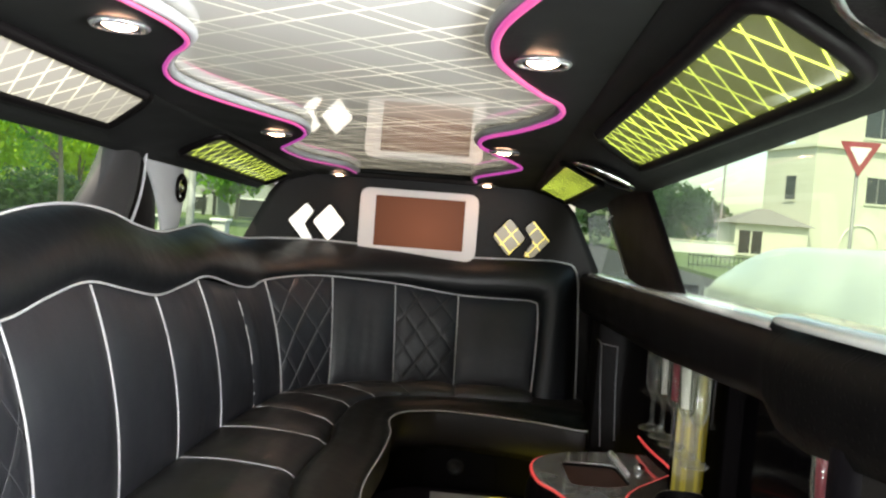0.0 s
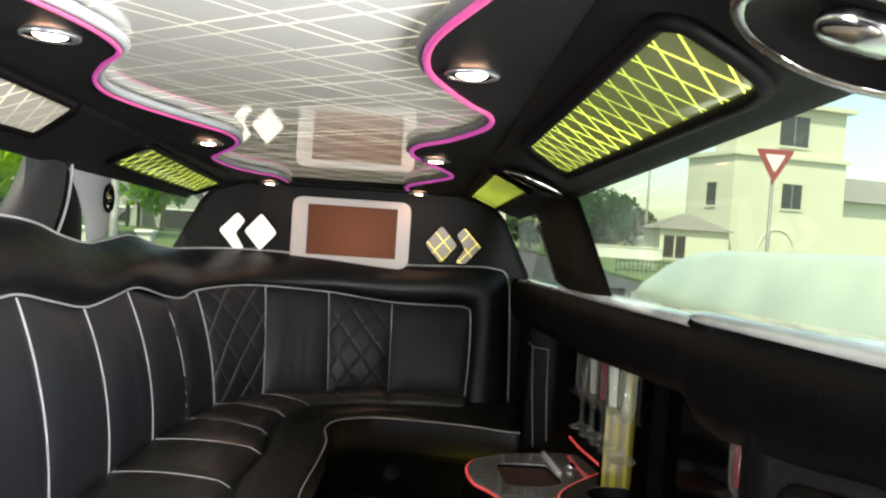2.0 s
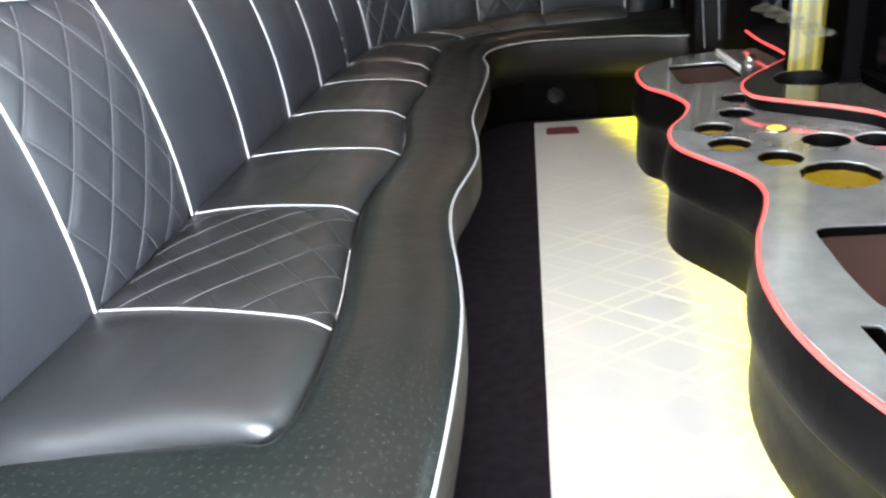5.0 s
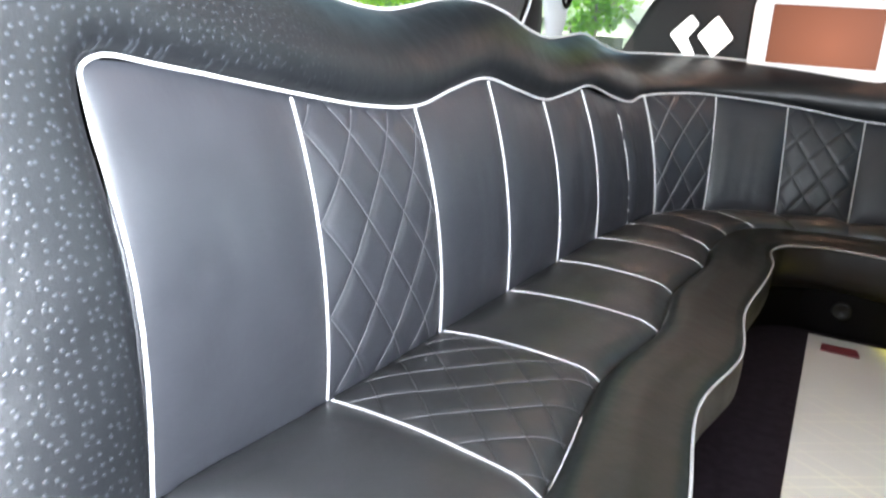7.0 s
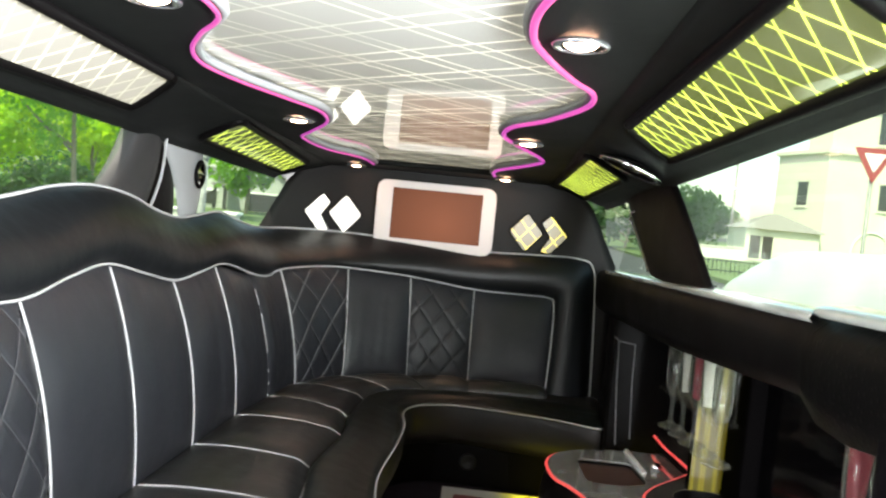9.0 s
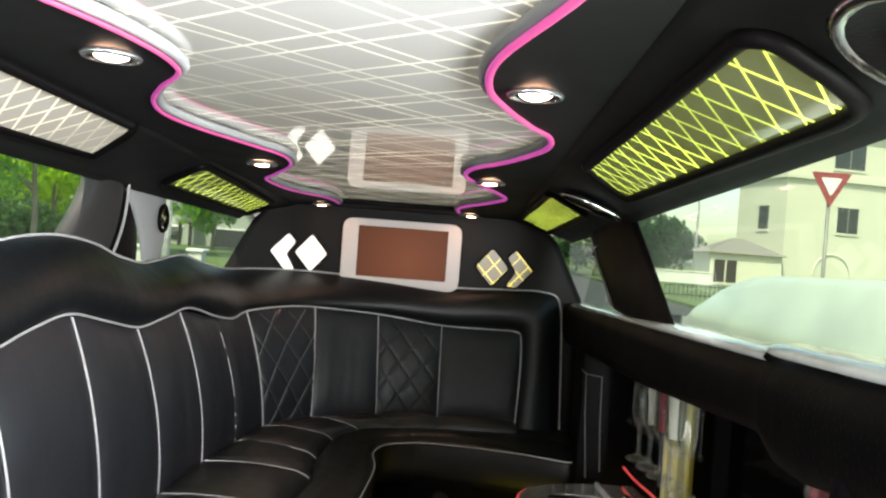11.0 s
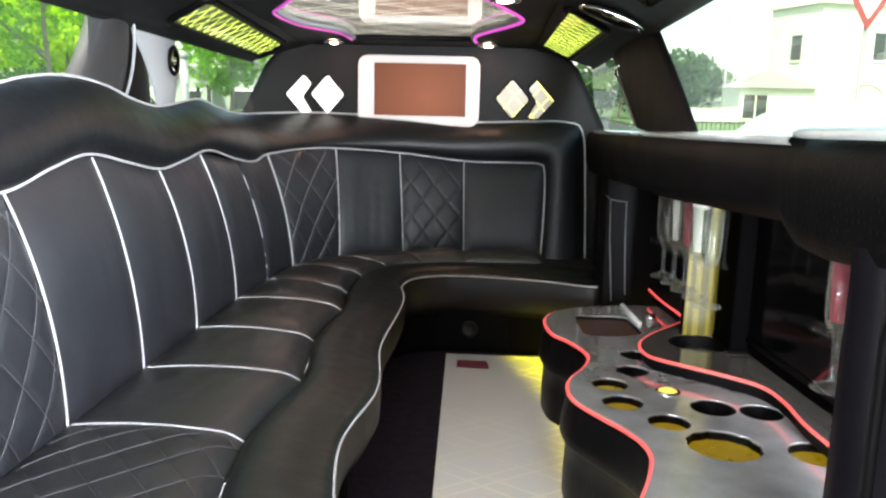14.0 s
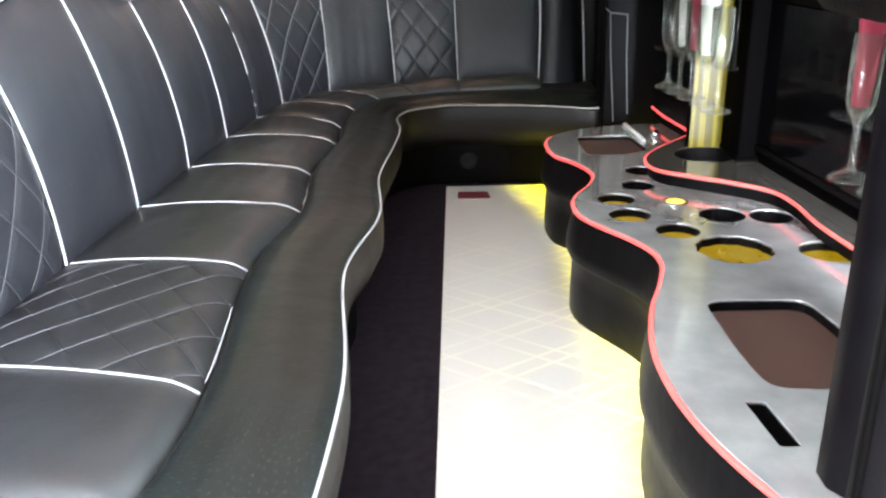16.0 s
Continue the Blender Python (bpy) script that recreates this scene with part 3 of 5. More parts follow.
# ---- the L-shaped bench ----
# stations: foot of the backrest, piped top of the backrest, front of the cushion, piped front of the seat, way into the cabin
ST = [((-0.505, 0.158, 0.372), (-0.608, 0.164, 0.897), (-0.122, 0.25, 0.352), (0.066, 0.05, 0.325), (1, 0, 0.22)),
      ((-0.490, 0.504, 0.366), (-0.610, 0.549, 0.844), (-0.112, 0.495, 0.350), (0.072, 0.53, 0.322), (1, 0, 0.22)),
      ((-0.499, 0.907, 0.353), (-0.603, 0.930, 0.806), (-0.166, 0.947, 0.342), (0.012, 0.96, 0.320), (1, 0, 0.22)),
      ((-0.492, 1.238, 0.353), (-0.613, 1.290, 0.846), (-0.137, 1.297, 0.340), (0.043, 1.285, 0.318), (1, 0, 0.22)),
      ((-0.480, 1.550, 0.357), (-0.596, 1.624, 0.784), (-0.172, 1.605, 0.340), (0.008, 1.605, 0.318), (1, 0, 0.22)),
      ((-0.468, 1.859, 0.360), (-0.577, 1.886, 0.808), (-0.152, 1.923, 0.340), (0.019, 1.93, 0.318), (1, 0, 0.22)),
      ((-0.440, 2.110, 0.362), (-0.550, 2.150, 0.768), (-0.172, 2.140, 0.340), (0.018, 2.14, 0.318), (0.97, -0.2, 0.22)),
      ((-0.404, 2.324, 0.364), (-0.509, 2.385, 0.770), (-0.155, 2.384, 0.340), (-0.006, 2.30, 0.318), (0.8, -0.55, 0.22)),
      ((-0.270, 2.510, 0.366), (-0.311, 2.661, 0.777), (-0.077, 2.526, 0.340), (0.020, 2.415, 0.318), (0.42, -0.9, 0.22)),
      ((-0.039, 2.641, 0.368), (-0.071, 2.768, 0.758), (0.050, 2.585, 0.340), (0.100, 2.475, 0.318), (0.2, -0.97, 0.22)),
      ((0.200, 2.700, 0.366), (0.189, 2.822, 0.727), (0.210, 2.630, 0.340), (0.210, 2.498, 0.318), (0, -1, 0.22)),
      ((0.510, 2.735, 0.360), (0.522, 2.850, 0.727), (0.520, 2.660, 0.338), (0.500, 2.465, 0.316), (0, -1, 0.22))]
FOOT, TOP, CUSH, FRONT, INTO = ([s[k] for s in ST] for k in range(5))

sofa = thing("corner_bench", "L-shaped black leather bench with white piping and quilted panels", "bench seat", (0, 0, 0))


def crease(a, v, i, amount):
    """Soft folds that years of sitting have left in the leather, running up the panel."""
    q1 = noise.noise(Vector((a * 3.2 + i * 7.3, v * 1.3, i * 3.1)))
    q2 = noise.noise(Vector((a * 9.0 + i * 2.7, v * 2.2 + 5, i * 1.7)))
    return amount * (q1 + 0.45 * q2) * (1 - abs(2 * a - 1) ** 4) * (1 - abs(2 * v - 1) ** 6)


# diamonds across and up a panel, and where the two sets of lines begin
QUILT_BACK = {1: (3.3, 3.3, 0.03, 0.17), 7: (2.5, 2.8, 0.25, 0.40), 9: (2.5, 3.1, 0.60, 0.20)}
QUILT_SEAT = {1: (3.8, 3.8, 0.10, 0.80)}


def quilt(a, v, nx, ny, p1, p2):
    """1 on the crossed stitching lines of a quilted panel, 0 away from them."""
    best = 1.0
    for w in (a * nx + v * ny - p1, a * nx - v * ny - p2):
        best = min(best, abs(w - round(w)))
    return math.exp(-(best / 0.075) ** 2)


def back_point(u, v, a=None, q=False, lift=0.0):
    b, t, n = catmull(FOOT, u), catmull(TOP, u), catmull(INTO, u).normalized()
    p = lerp(b, t, v)
    if u < 1:
        p.z += 0.011 * v * math.sin(math.pi * u ** 0.7)
    a = u - math.floor(u) if a is None else a
    flat = 1.0 if u < 8 else 0.55
    puff = flat * 0.029 * math.sin(math.pi * min(1, v * 0.96 + 0.02)) ** 0.8 + (0.016 if u >= 1 else 0.007) * (1 - abs(2 * a - 1) ** 5) * (1 - abs(2 * v - 1) ** 6)
    if u < 1:
        puff -= 0.005 * (1 - a) ** 10
    if q:
        i = int(u - a + 0.5)
        puff -= (0.0030 if i == 9 else 0.0045) * quilt(a, v, *QUILT_BACK[i])
    elif 0 < a < 1:
        puff += crease(a, v, math.floor(u), 0.0024)
    return p + n * (puff - 0.008 + lift)


def seat_point(u, v, a=None, q=False, lift=0.0):
    b, t = catmull(FOOT, u), catmull(CUSH, u)
    p = lerp(b, t, v)
    a = u - math.floor(u) if a is None else a
    puff = 0.022 * math.sin(math.pi * (0.25 + 0.7 * v)) + 0.013 * (1 - abs(2 * a - 1) ** 5) * (1 - abs(2 * v - 1) ** 6) - 0.020 * (max(0, v - 0.84) / 0.16) ** 2
    if u < 1:
        puff -= 0.035 * (1 - a) ** 12
    if q:
        puff -= 0.0028 * quilt(a, v, *QUILT_SEAT[int(u - a + 0.5)])
    elif 0 < a < 1:
        puff += crease(v, a, math.floor(u) + 20, 0.0048)
    return p + Vector((0, 0, puff - 0.006 + lift))


for i in range(len(ST) - 1):
    q = i in QUILT_BACK
    na, nv = (64, 84) if q else (44, 32)
    rows = [[back_point(i + ka / na, kv / nv, ka / na, q) for ka in range(na + 1)] for kv in range(nv + 1)]
    part("back_panel", surface(rows), M_LEATHER, sofa, "quilted black leather panel" if q else "")
    q = i in QUILT_SEAT
    na, nv = (64, 64) if q else (30, 40)
    rows = [[seat_point(i + ka / na, kv / nv, ka / na, q) for kv in range(nv + 1)] for ka in range(na + 1)]
    part("seat_panel", surface(rows), M_SEAT, sofa, "quilted black leather panel" if q else "")

part("corner_gusset", box(-0.58, -0.43, 0.10, 0.235, 0.29, 0.350, 0.012), M_SEAT, sofa, "plain leather corner piece")
rows = [[(lerp(0.505, 0.735, j / 8), lerp(2.60, 2.86, k / 8), 0.346 - 0.012 * (k / 8 - 0.5) ** 2 - 0.02 * (j / 8) ** 4) for j in range(9)] for k in range(9)]
part("seat_end", surface(rows), M_SEAT, sofa, "plain leather end of the seat")
for i, (nx, ny, p1, p2), fn in [(k, q, back_point) for k, q in QUILT_BACK.items()] + [(k, q, seat_point) for k, q in QUILT_SEAT.items()]:
    for sgn in (1, -1):
        bm = bmesh.new()
        # light is painted into the thread: pale on highlighted lines, dark on shaded ones
        bold = i == 7 and sgn == -1
        faint = fn is seat_point and sgn == 1
        for c in range(-5, 8):
            run = []
            for k in range(41):
                v = k / 40
                a = (c + (p1 if sgn > 0 else p2) - sgn * v * ny) / nx
                if 0.01 < a < 0.99 and 0.02 < v < 0.98:
                    run.append(fn(i + a, v, a, True, 0.001))
            if len(run) > 2:
                add_tube(bm, run, 0.0021 if bold else 0.0014, 5)
        part("stitching", bm, M_THREAD_PALE if bold else M_THREAD_DARK if i == 9 or faint else M_THREAD, sofa, "quilting thread painted dark for a shaded groove" if i == 9 else "grey quilting thread")

for i in range(1, len(ST) - 1):
    r = 0.0028 if i < 9 else 0.0024
    # one seam has lost stretches of its piping
    for k0, k1 in ((0, 0), (2, 2), (4, 4), (7, 13), (15, 17)) if i == 6 else ((0, 20),):
        part("seam_piping", tube([back_point(i, 0.02 + 0.97 * (k0 + (k1 + 0.5 * (i == 6) - k0) * k / 20) / 20, 0.0, False, 0.003) for k in range(21)], r * (0.7 if i == 6 else 1), 6), M_PIPING, sofa, "worn white piping" if i == 6 else "white piping")
    if i < 9:
        part("seam_piping", tube([seat_point(i, 0.02 + 0.96 * k / 32, 0.0, False, 0.003) for k in range(33)], 0.0021, 6), M_PIPING, sofa, "white piping")

for u0, u1 in ((1.0, 1.55), (3.0, 3.35)):
    part("cushion_piping", tube([catmull(CUSH, lerp(u0, u1, k / 10)) + Vector((0.002, 0, 0.004)) for k in range(11)], 0.0012, 6), M_PIPING, sofa, "short white piping along the cushion front")

# bolster that frames the backrest: inner piped edge and outer top edge
BOL = [((-0.505, 0.152, 0.340), (-0.500, -0.13, 0.320), (1, 0, 0.1)),
       ((-0.562, 0.163, 0.640), (-0.600, -0.16, 0.650), (1, 0, 0.1)),
       ((-0.600, 0.153, 0.840), (-0.670, -0.16, 0.960), (1, 0, 0.15)),
       ((-0.606, 0.175, 0.902), (-0.690, 0.08, 1.100), (1, 0, 0.22)),
       ((-0.608, 0.300, 0.888), (-0.690, 0.37, 1.068), (1, 0, 0.22)),
       ((-0.610, 0.549, 0.846), (-0.690, 0.593, 1.032), (1, 0, 0.22)),
       ((-0.606, 0.740, 0.817), (-0.690, 0.760, 0.998), (1, 0, 0.22)),
       ((-0.603, 0.930, 0.806), (-0.690, 0.950, 0.984), (1, 0, 0.22)),
       ((-0.607, 1.100, 0.834), (-0.690, 1.170, 1.015), (1, 0, 0.22)),
       ((-0.613, 1.270, 0.849), (-0.690, 1.350, 1.022), (1, 0, 0.22)),
       ((-0.605, 1.450, 0.815), (-0.690, 1.530, 1.003), (1, 0, 0.22)),
       ((-0.596, 1.624, 0.784), (-0.690, 1.700, 0.965), (1, 0, 0.22)),
       ((-0.585, 1.780, 0.797), (-0.690, 1.860, 0.944), (1, 0, 0.22)),
       ((-0.573, 1.940, 0.812), (-0.690, 2.000, 0.950), (1, 0, 0.22)),
       ((-0.550, 2.150, 0.768), (-0.688, 2.200, 0.962), (0.97, -0.2, 0.22)),
       ((-0.529, 2.280, 0.752), (-0.684, 2.400, 0.930), (0.9, -0.4, 0.22)),
       ((-0.509, 2.385, 0.770), (-0.668, 2.600, 0.905), (0.8, -0.55, 0.22)),
       ((-0.420, 2.560, 0.779), (-0.590, 2.790, 0.905), (0.6, -0.75, 0.22)),
       ((-0.311, 2.661, 0.777), (-0.400, 2.850, 0.908), (0.42, -0.9, 0.22)),
       ((-0.071, 2.768, 0.758), (-0.090, 2.862, 0.899), (0.2, -0.97, 0.22)),
       ((0.189, 2.822, 0.727), (0.200, 2.865, 0.884), (0, -1, 0.22)),
       ((0.400, 2.845, 0.724), (0.440, 2.868, 0.892), (0, -1, 0.22)),
       ((0.497, 2.848, 0.722), (0.600, 2.868, 0.893), (0, -1, 0.15)),
       ((0.520, 2.840, 0.690), (0.672, 2.866, 0.850), (0, -1, 0.1)),
       ((0.522, 2.800, 0.540), (0.692, 2.850, 0.620), (0, -1, 0.1)),
       ((0.512, 2.740, 0.350), (0.700, 2.800, 0.340), (0, -1, 0.1))]
BT, BO, BN = ([s[k] for s in BOL] for k in range(3))


def edge_lift(p):
    """How far the near, upright edge of the bolster stands out to meet the padded backrest."""
    v = max(0.02, min(0.98, (p.z - 0.372) / 0.525))
    return 0.029 * math.sin(math.pi * v) ** 0.8 * max(0.0, min(1.0, (0.24 - p.y) / 0.05))


rows = []
steps = (len(BOL) - 1) * 6
for k in range(steps + 1):
    u = k / 6
    a, b, n = catmull(BT, u), catmull(BO, u), catmull(BN, u).normalized()
    row = []
    for j in range(17):
        v = j / 16
        bulge = 0.058 * math.sin(math.pi * v ** 0.75) ** 0.7 if 0 < v < 1 else 0
        row.append(lerp(a, b, v) + n * (bulge - 0.006 + edge_lift(a) * (1 - v) ** 3))
    row.append(b + Vector((-n.x, -n.y, 0)) * 0.035 + Vector((0, 0, -0.004)))
    row.append(b + Vector((-n.x, -n.y, 0)) * 0.06 + Vector((0, 0, -0.06)))
    rows.append(row)
part("bolster", surface(rows), M_OSTRICH, sofa, "dimpled black leather bolster round the backrest")
part("bolster_piping", tube([catmull(BO, k / 6) + Vector((0, 0, 0.001)) for k in range(18, steps + 1)], 0.0034, 6), M_PIPING, sofa, "pale piping on the top edge")
part("backrest_piping", tube([catmull(BT, k / 6) + catmull(BN, k / 6).normalized() * (0.006 + edge_lift(catmull(BT, k / 6))) for k in range(steps + 1)], 0.0031, 6), M_PIPING, sofa, "white piping round the backrest")

# border strip, rounded front and the front face down to the carpet
F2, C2, N2 = [(-0.52, -0.15, 0.325), (-0.25, -0.15, 0.325), (0.01, -0.11, 0.325)] + FRONT + [(0.690, 2.415, 0.312), (0.735, 2.50, 0.31)], [(-0.52, 0.195, 0.352), (-0.32, 0.219, 0.352), (-0.19, 0.230, 0.352)] + CUSH + [(0.690, 2.66, 0.33), (0.74, 2.66, 0.33)], [(0, -1, 0.22), (0, -1, 0.22), (0.5, -0.85, 0.22)] + INTO + [(0, -1, 0.22), (0, -1, 0.22)]
rows, face, base = [], [], []
for k in range((len(F2) - 1) * 10 + 1):
    u = k / 10
    c, f, n = catmull(C2, u), catmull(F2, u), catmull(N2, u)
    n = Vector((n.x, n.y, 0)).normalized()
    z = Vector((0, 0, 1))
    row = [c + z * -0.024 - n * 0.01, c + z * -0.006 + n * 0.004]
    for j in range(1, 14):
        v = j / 14
        fold = noise.noise(Vector((v * 5.5, u * 0.55, 3.0))) + 0.5 * noise.noise(Vector((v * 11.0, u * 1.2, 9.0)))
        row.append(lerp(c, f, v) + z * (0.017 * math.sin(math.pi * v ** 0.8) ** 0.8 - 0.0045 * math.exp(-((v - 0.70) / 0.11) ** 2) + 0.0042 * fold * math.sin(math.pi * v) - 0.002 * v))
    rows.append(row + [f + z * -0.006])
    face.append([f + z * -0.008, f + n * 0.004 + z * -0.04, f + n * 0.001 + z * -0.09, f - n * 0.02 + z * -0.13, f - n * 0.055 + z * -0.155,
                 f - n * 0.075 + z * -0.17])
    base.append([f - n * 0.070 + z * -0.165, f - n * 0.078 + z * -0.18, f - n * 0.08 + z * (0.001 - f.z)])
part("seat_border", surface(rows), M_BORDER, sofa, "dimpled black leather border of the seat")
part("front_face", surface(face), M_FRONT, sofa, "rounded leather front over a recessed base")
part("recessed_base", surface(base), M_BLACK, sofa, "black recessed base")
part("front_piping", tube([catmull(F2, k / 10) + Vector((0, 0, 0.0)) for k in range((len(F2) - 1) * 10 + 1)], 0.0030, 6), M_PIPING, sofa, "white piping along the front")
ring = thing("kick_speaker", "small round black speaker in the kick panel below the bench", "speaker", (0.235, 2.555, 0.095))
rb = part("ring", lathe([(0.020, 0.0), (0.030, 0.002), (0.034, 0.010), (0.028, 0.014), (0.018, 0.006), (0.0001, 0.004)], 20), paint("worn_black_plastic", (0.010, 0.010, 0.0105), 0.5, spec=0.2), ring)
rb.matrix_local = Matrix.Rotation(radians(90), 4, "X")
kick = part("kick_panel", box(-0.05, 0.95, 2.56, 2.60, 0.0, 0.17), M_BLACK, smooth=False)
tagged(kick, "black kick panel under the far bench", "kick panel", kind="structure")

# ---- far wall with the television and the diamond mirrors ----
def half_wide(z):
    """Half the width of the far wall at a height: it narrows under the roof."""
    return 0.765 - 0.05 * max(0, z - 0.86) / 0.1 - 0.9 * max(0, z - 1.10) ** 1.3 if z < 1.19 else 0.60


wall = []
for z in (0.0, 0.5, 0.84, 0.88, 0.92, 0.97, 1.02, 1.07, 1.10, 1.13, 1.16, 1.185, 1.21, 1.26):
    hw = half_wide(z)
    row = [(hw * (k / 20 - 1), FAR_Y + 0.012 - 0.08 * max(0, abs(hw * (k / 20 - 1)) - 0.5), z) for k in range(41)]
    wall.append([(row[0][0] + 0.01, row[0][1] + 0.06, z)] + row + [(row[-1][0] - 0.01, row[-1][1] + 0.06, z)])
w = part("wall_far", surface(wall), M_FAR_WALL)
tagged(w, "black upholstered far partition wall", "wall", kind="structure")
wb = part("wall_far_back", box(-0.58, 0.58, FAR_Y + 0.05, FAR_Y + 0.09, -0.05, 1.35), M_BLACK, smooth=False)
add_low = part("wall_far_low", box(0.58, 1.19, FAR_Y + 0.05, FAR_Y + 0.09, -0.05, 0.84), M_BLACK, smooth=False)
tagged(add_low, "black lower back of the far partition", "wall", kind="structure")
add_low = part("wall_far_low", box(-0.89, -0.58, FAR_Y + 0.05, FAR_Y + 0.09, -0.05, 0.84), M_BLACK, smooth=False)
tagged(add_low, "black lower back of the far partition", "wall", kind="structure")
tagged(wb, "black back of the far partition", "wall", kind="structure")

tv = thing("television", "flat television with a broad white rounded frame and a brown-red picture", "television", (-0.005, 2.86, 1.0))


def plate(name, pts, y0, y1, mat, parent, label="", hole=None):
    bm = flat_sheet([pts] + ([hole] if hole else []), y1 - y0, lambda x, y: 0)
    for v in bm.verts:
        v.co = Vector((v.co.x, y1 - v.co.z, v.co.y))
    bmesh.ops.recalc_face_normals(bm, faces=bm.faces)
    ob = part(name, bm, mat, smooth=False, label=label)
    return adopt(ob, parent) if parent else ob


screen = [(-0.188, 0.906), (0.188, 0.906), (0.188, 1.117), (-0.188, 1.117)]
plate("bezel", round_poly([(-0.252, 0.866), (0.243, 0.866), (0.243, 1.146), (-0.252, 1.146)], 0.045), 2.838, 2.872, M_TV_FRAME, tv, "white rounded frame", screen)
plate("screen", [(-0.19, 0.904), (0.19, 0.904), (0.19, 1.119), (-0.19, 1.119)], 2.850, 2.860, M_SCREEN, tv, "brown-red screen")


def diamond(cx, cz, s, lit, name="diamond_mirror"):
    t = thing(name, "diamond-shaped mirror on the far wall, white reflection painted as glow" if lit else "diamond-shaped etched mirror on the far wall", "wall mirror", (cx, 2.86, cz), "diamond mirrors")
    pts = [(cx - 0.068, cz), (cx, cz - 0.078), (cx + 0.068, cz), (cx, cz + 0.078)]
    plate("rim", round_poly([(cx + (a - cx) * 1.1, cz + (b - cz) * 1.1) for a, b in pts], 0.014), 2.856, 2.872, M_BLACK, t)
    plate("mirror", round_poly(pts, 0.012), 2.848, 2.856, M_WHITE_GLOW if lit else M_SIDE_WARM, t)


def chevron(cx, cz, s, lit):
    t = thing("chevron_mirror", "chevron-shaped mirror on the far wall, white reflection painted as glow" if lit else "chevron-shaped etched mirror on the far wall", "wall mirror", (cx, 2.86, cz), "chevron mirrors")
    pts = [(cx + s * a, cz + b) for a, b in ((0.066, 0.0), (0.0, -0.076), (-0.040, -0.072), (-0.002, -0.01), (-0.040, 0.045), (-0.008, 0.078))]
    plate("rim", round_poly([(cx + (a - cx) * 1.12, cz + (b - cz) * 1.1) for a, b in pts], 0.012), 2.856, 2.872, M_BLACK, t)
    plate("mirror", round_poly(pts, 0.010), 2.848, 2.856, M_WHITE_GLOW if lit else M_SIDE_WARM, t)


diamond(-0.381, 0.985, 1, True)
chevron(-0.488, 0.983, -1, True)
diamond(0.378, 0.982, 1, False)
chevron(0.482, 0.980, 1, False)


# ---- side walls ----
def side_wall(side, nm, panel, y0, y1, mat, label):
    """Padded wall below the windows: ledge, inner face, lower wall."""
    rows = []
    for k in range(65):
        y = lerp(y0, y1, k / 64)
        z = sill_z(y)
        prof = panel(y, z)
        pad = 0.012 * max(0.0, min(1.0, (0.66 - y) / 0.12)) * max(0.0, min(1.0, (y + 0.28) / 0.1)) if side > 0 else 0
        rows.append([(side * (x - pad * (1 if zz < z - 0.01 and x < 0.73 else 0)), y, zz) for x, zz in prof])
    ob = part(nm, surface(rows), mat)
    if side < 0:
        ob.data.flip_normals()
    return tagged(ob, label, "wall", kind="structure")


def low_edge(y):
    """Lower edge of the padded overhang above the bar."""
    keys = ((-0.3, 0.905), (0.13, 0.865), (0.25, 0.843), (0.35, 0.829), (0.47, 0.812), (0.58, 0.812), (0.66, 0.832), (0.957, 0.806), (1.38, 0.770), (2.4, 0.715), (3.0, 0.69))
    for (a, p), (b, q) in zip(keys, keys[1:]):
        if y <= b:
            return lerp(p, q, max(0.0, (y - a) / (b - a)))
    return 0.69


for y0_, y1_, nm_, mat_, lab_ in ((0.62, FAR_Y, "wall_right", M_BLACK, "black padded overhang above the bar, below the windows"), (-0.28, 0.62, "wall_right_pad", M_PAD, "dimpled black leather pad of the overhang")):
    side_wall(1, nm_, lambda y, z: [(0.76, z - 0.002), (0.735, z + 0.002), (0.70, z - 0.004), (0.688, z - 0.022), (0.684, z - 0.05), (0.688, lerp(z, low_edge(y), 0.75)),
                                         (0.700, low_edge(y) + 0.006), (0.725, low_edge(y)), (0.80, low_edge(y) + 0.01), (1.16, low_edge(y) + 0.02)], y0_, y1_, mat_, lab_)
side_wall(-1, "wall_left", lambda y, z: [(0.80, z - 0.02), (0.72, z - 0.05), (0.71, z - 0.2), (0.71, 0.0)], -0.2, FAR_Y, M_BLACK, "black padded side wall below the windows")
for side, nm in ((1, "outer_panel_right"), (-1, "outer_panel_left")):
    x0 = 1.16 if side > 0 else 0.86
    if side > 0:
        ob = part(nm, surface([[(1.16, y, low_edge(y) + 0.025), (1.16, y, -0.05), (1.19, y, -0.05), (1.19, y, low_edge(y) + 0.025)] for y in [lerp(-0.28, FAR_Y + 0.09, k / 40) for k in range(41)]], closed=True), M_BLACK, smooth=False)
        tagged(ob, "black outer panel of the cabin wall", "wall", kind="structure")
        continue
    ob = part(nm, box(min(side * x0, side * (x0 + 0.03)), max(side * x0, side * (x0 + 0.03)), -0.28 if side > 0 else -0.2, FAR_Y + 0.09, -0.05, 0.90), M_BLACK, smooth=False)
    tagged(ob, "black outer panel of the cabin wall", "wall", kind="structure")

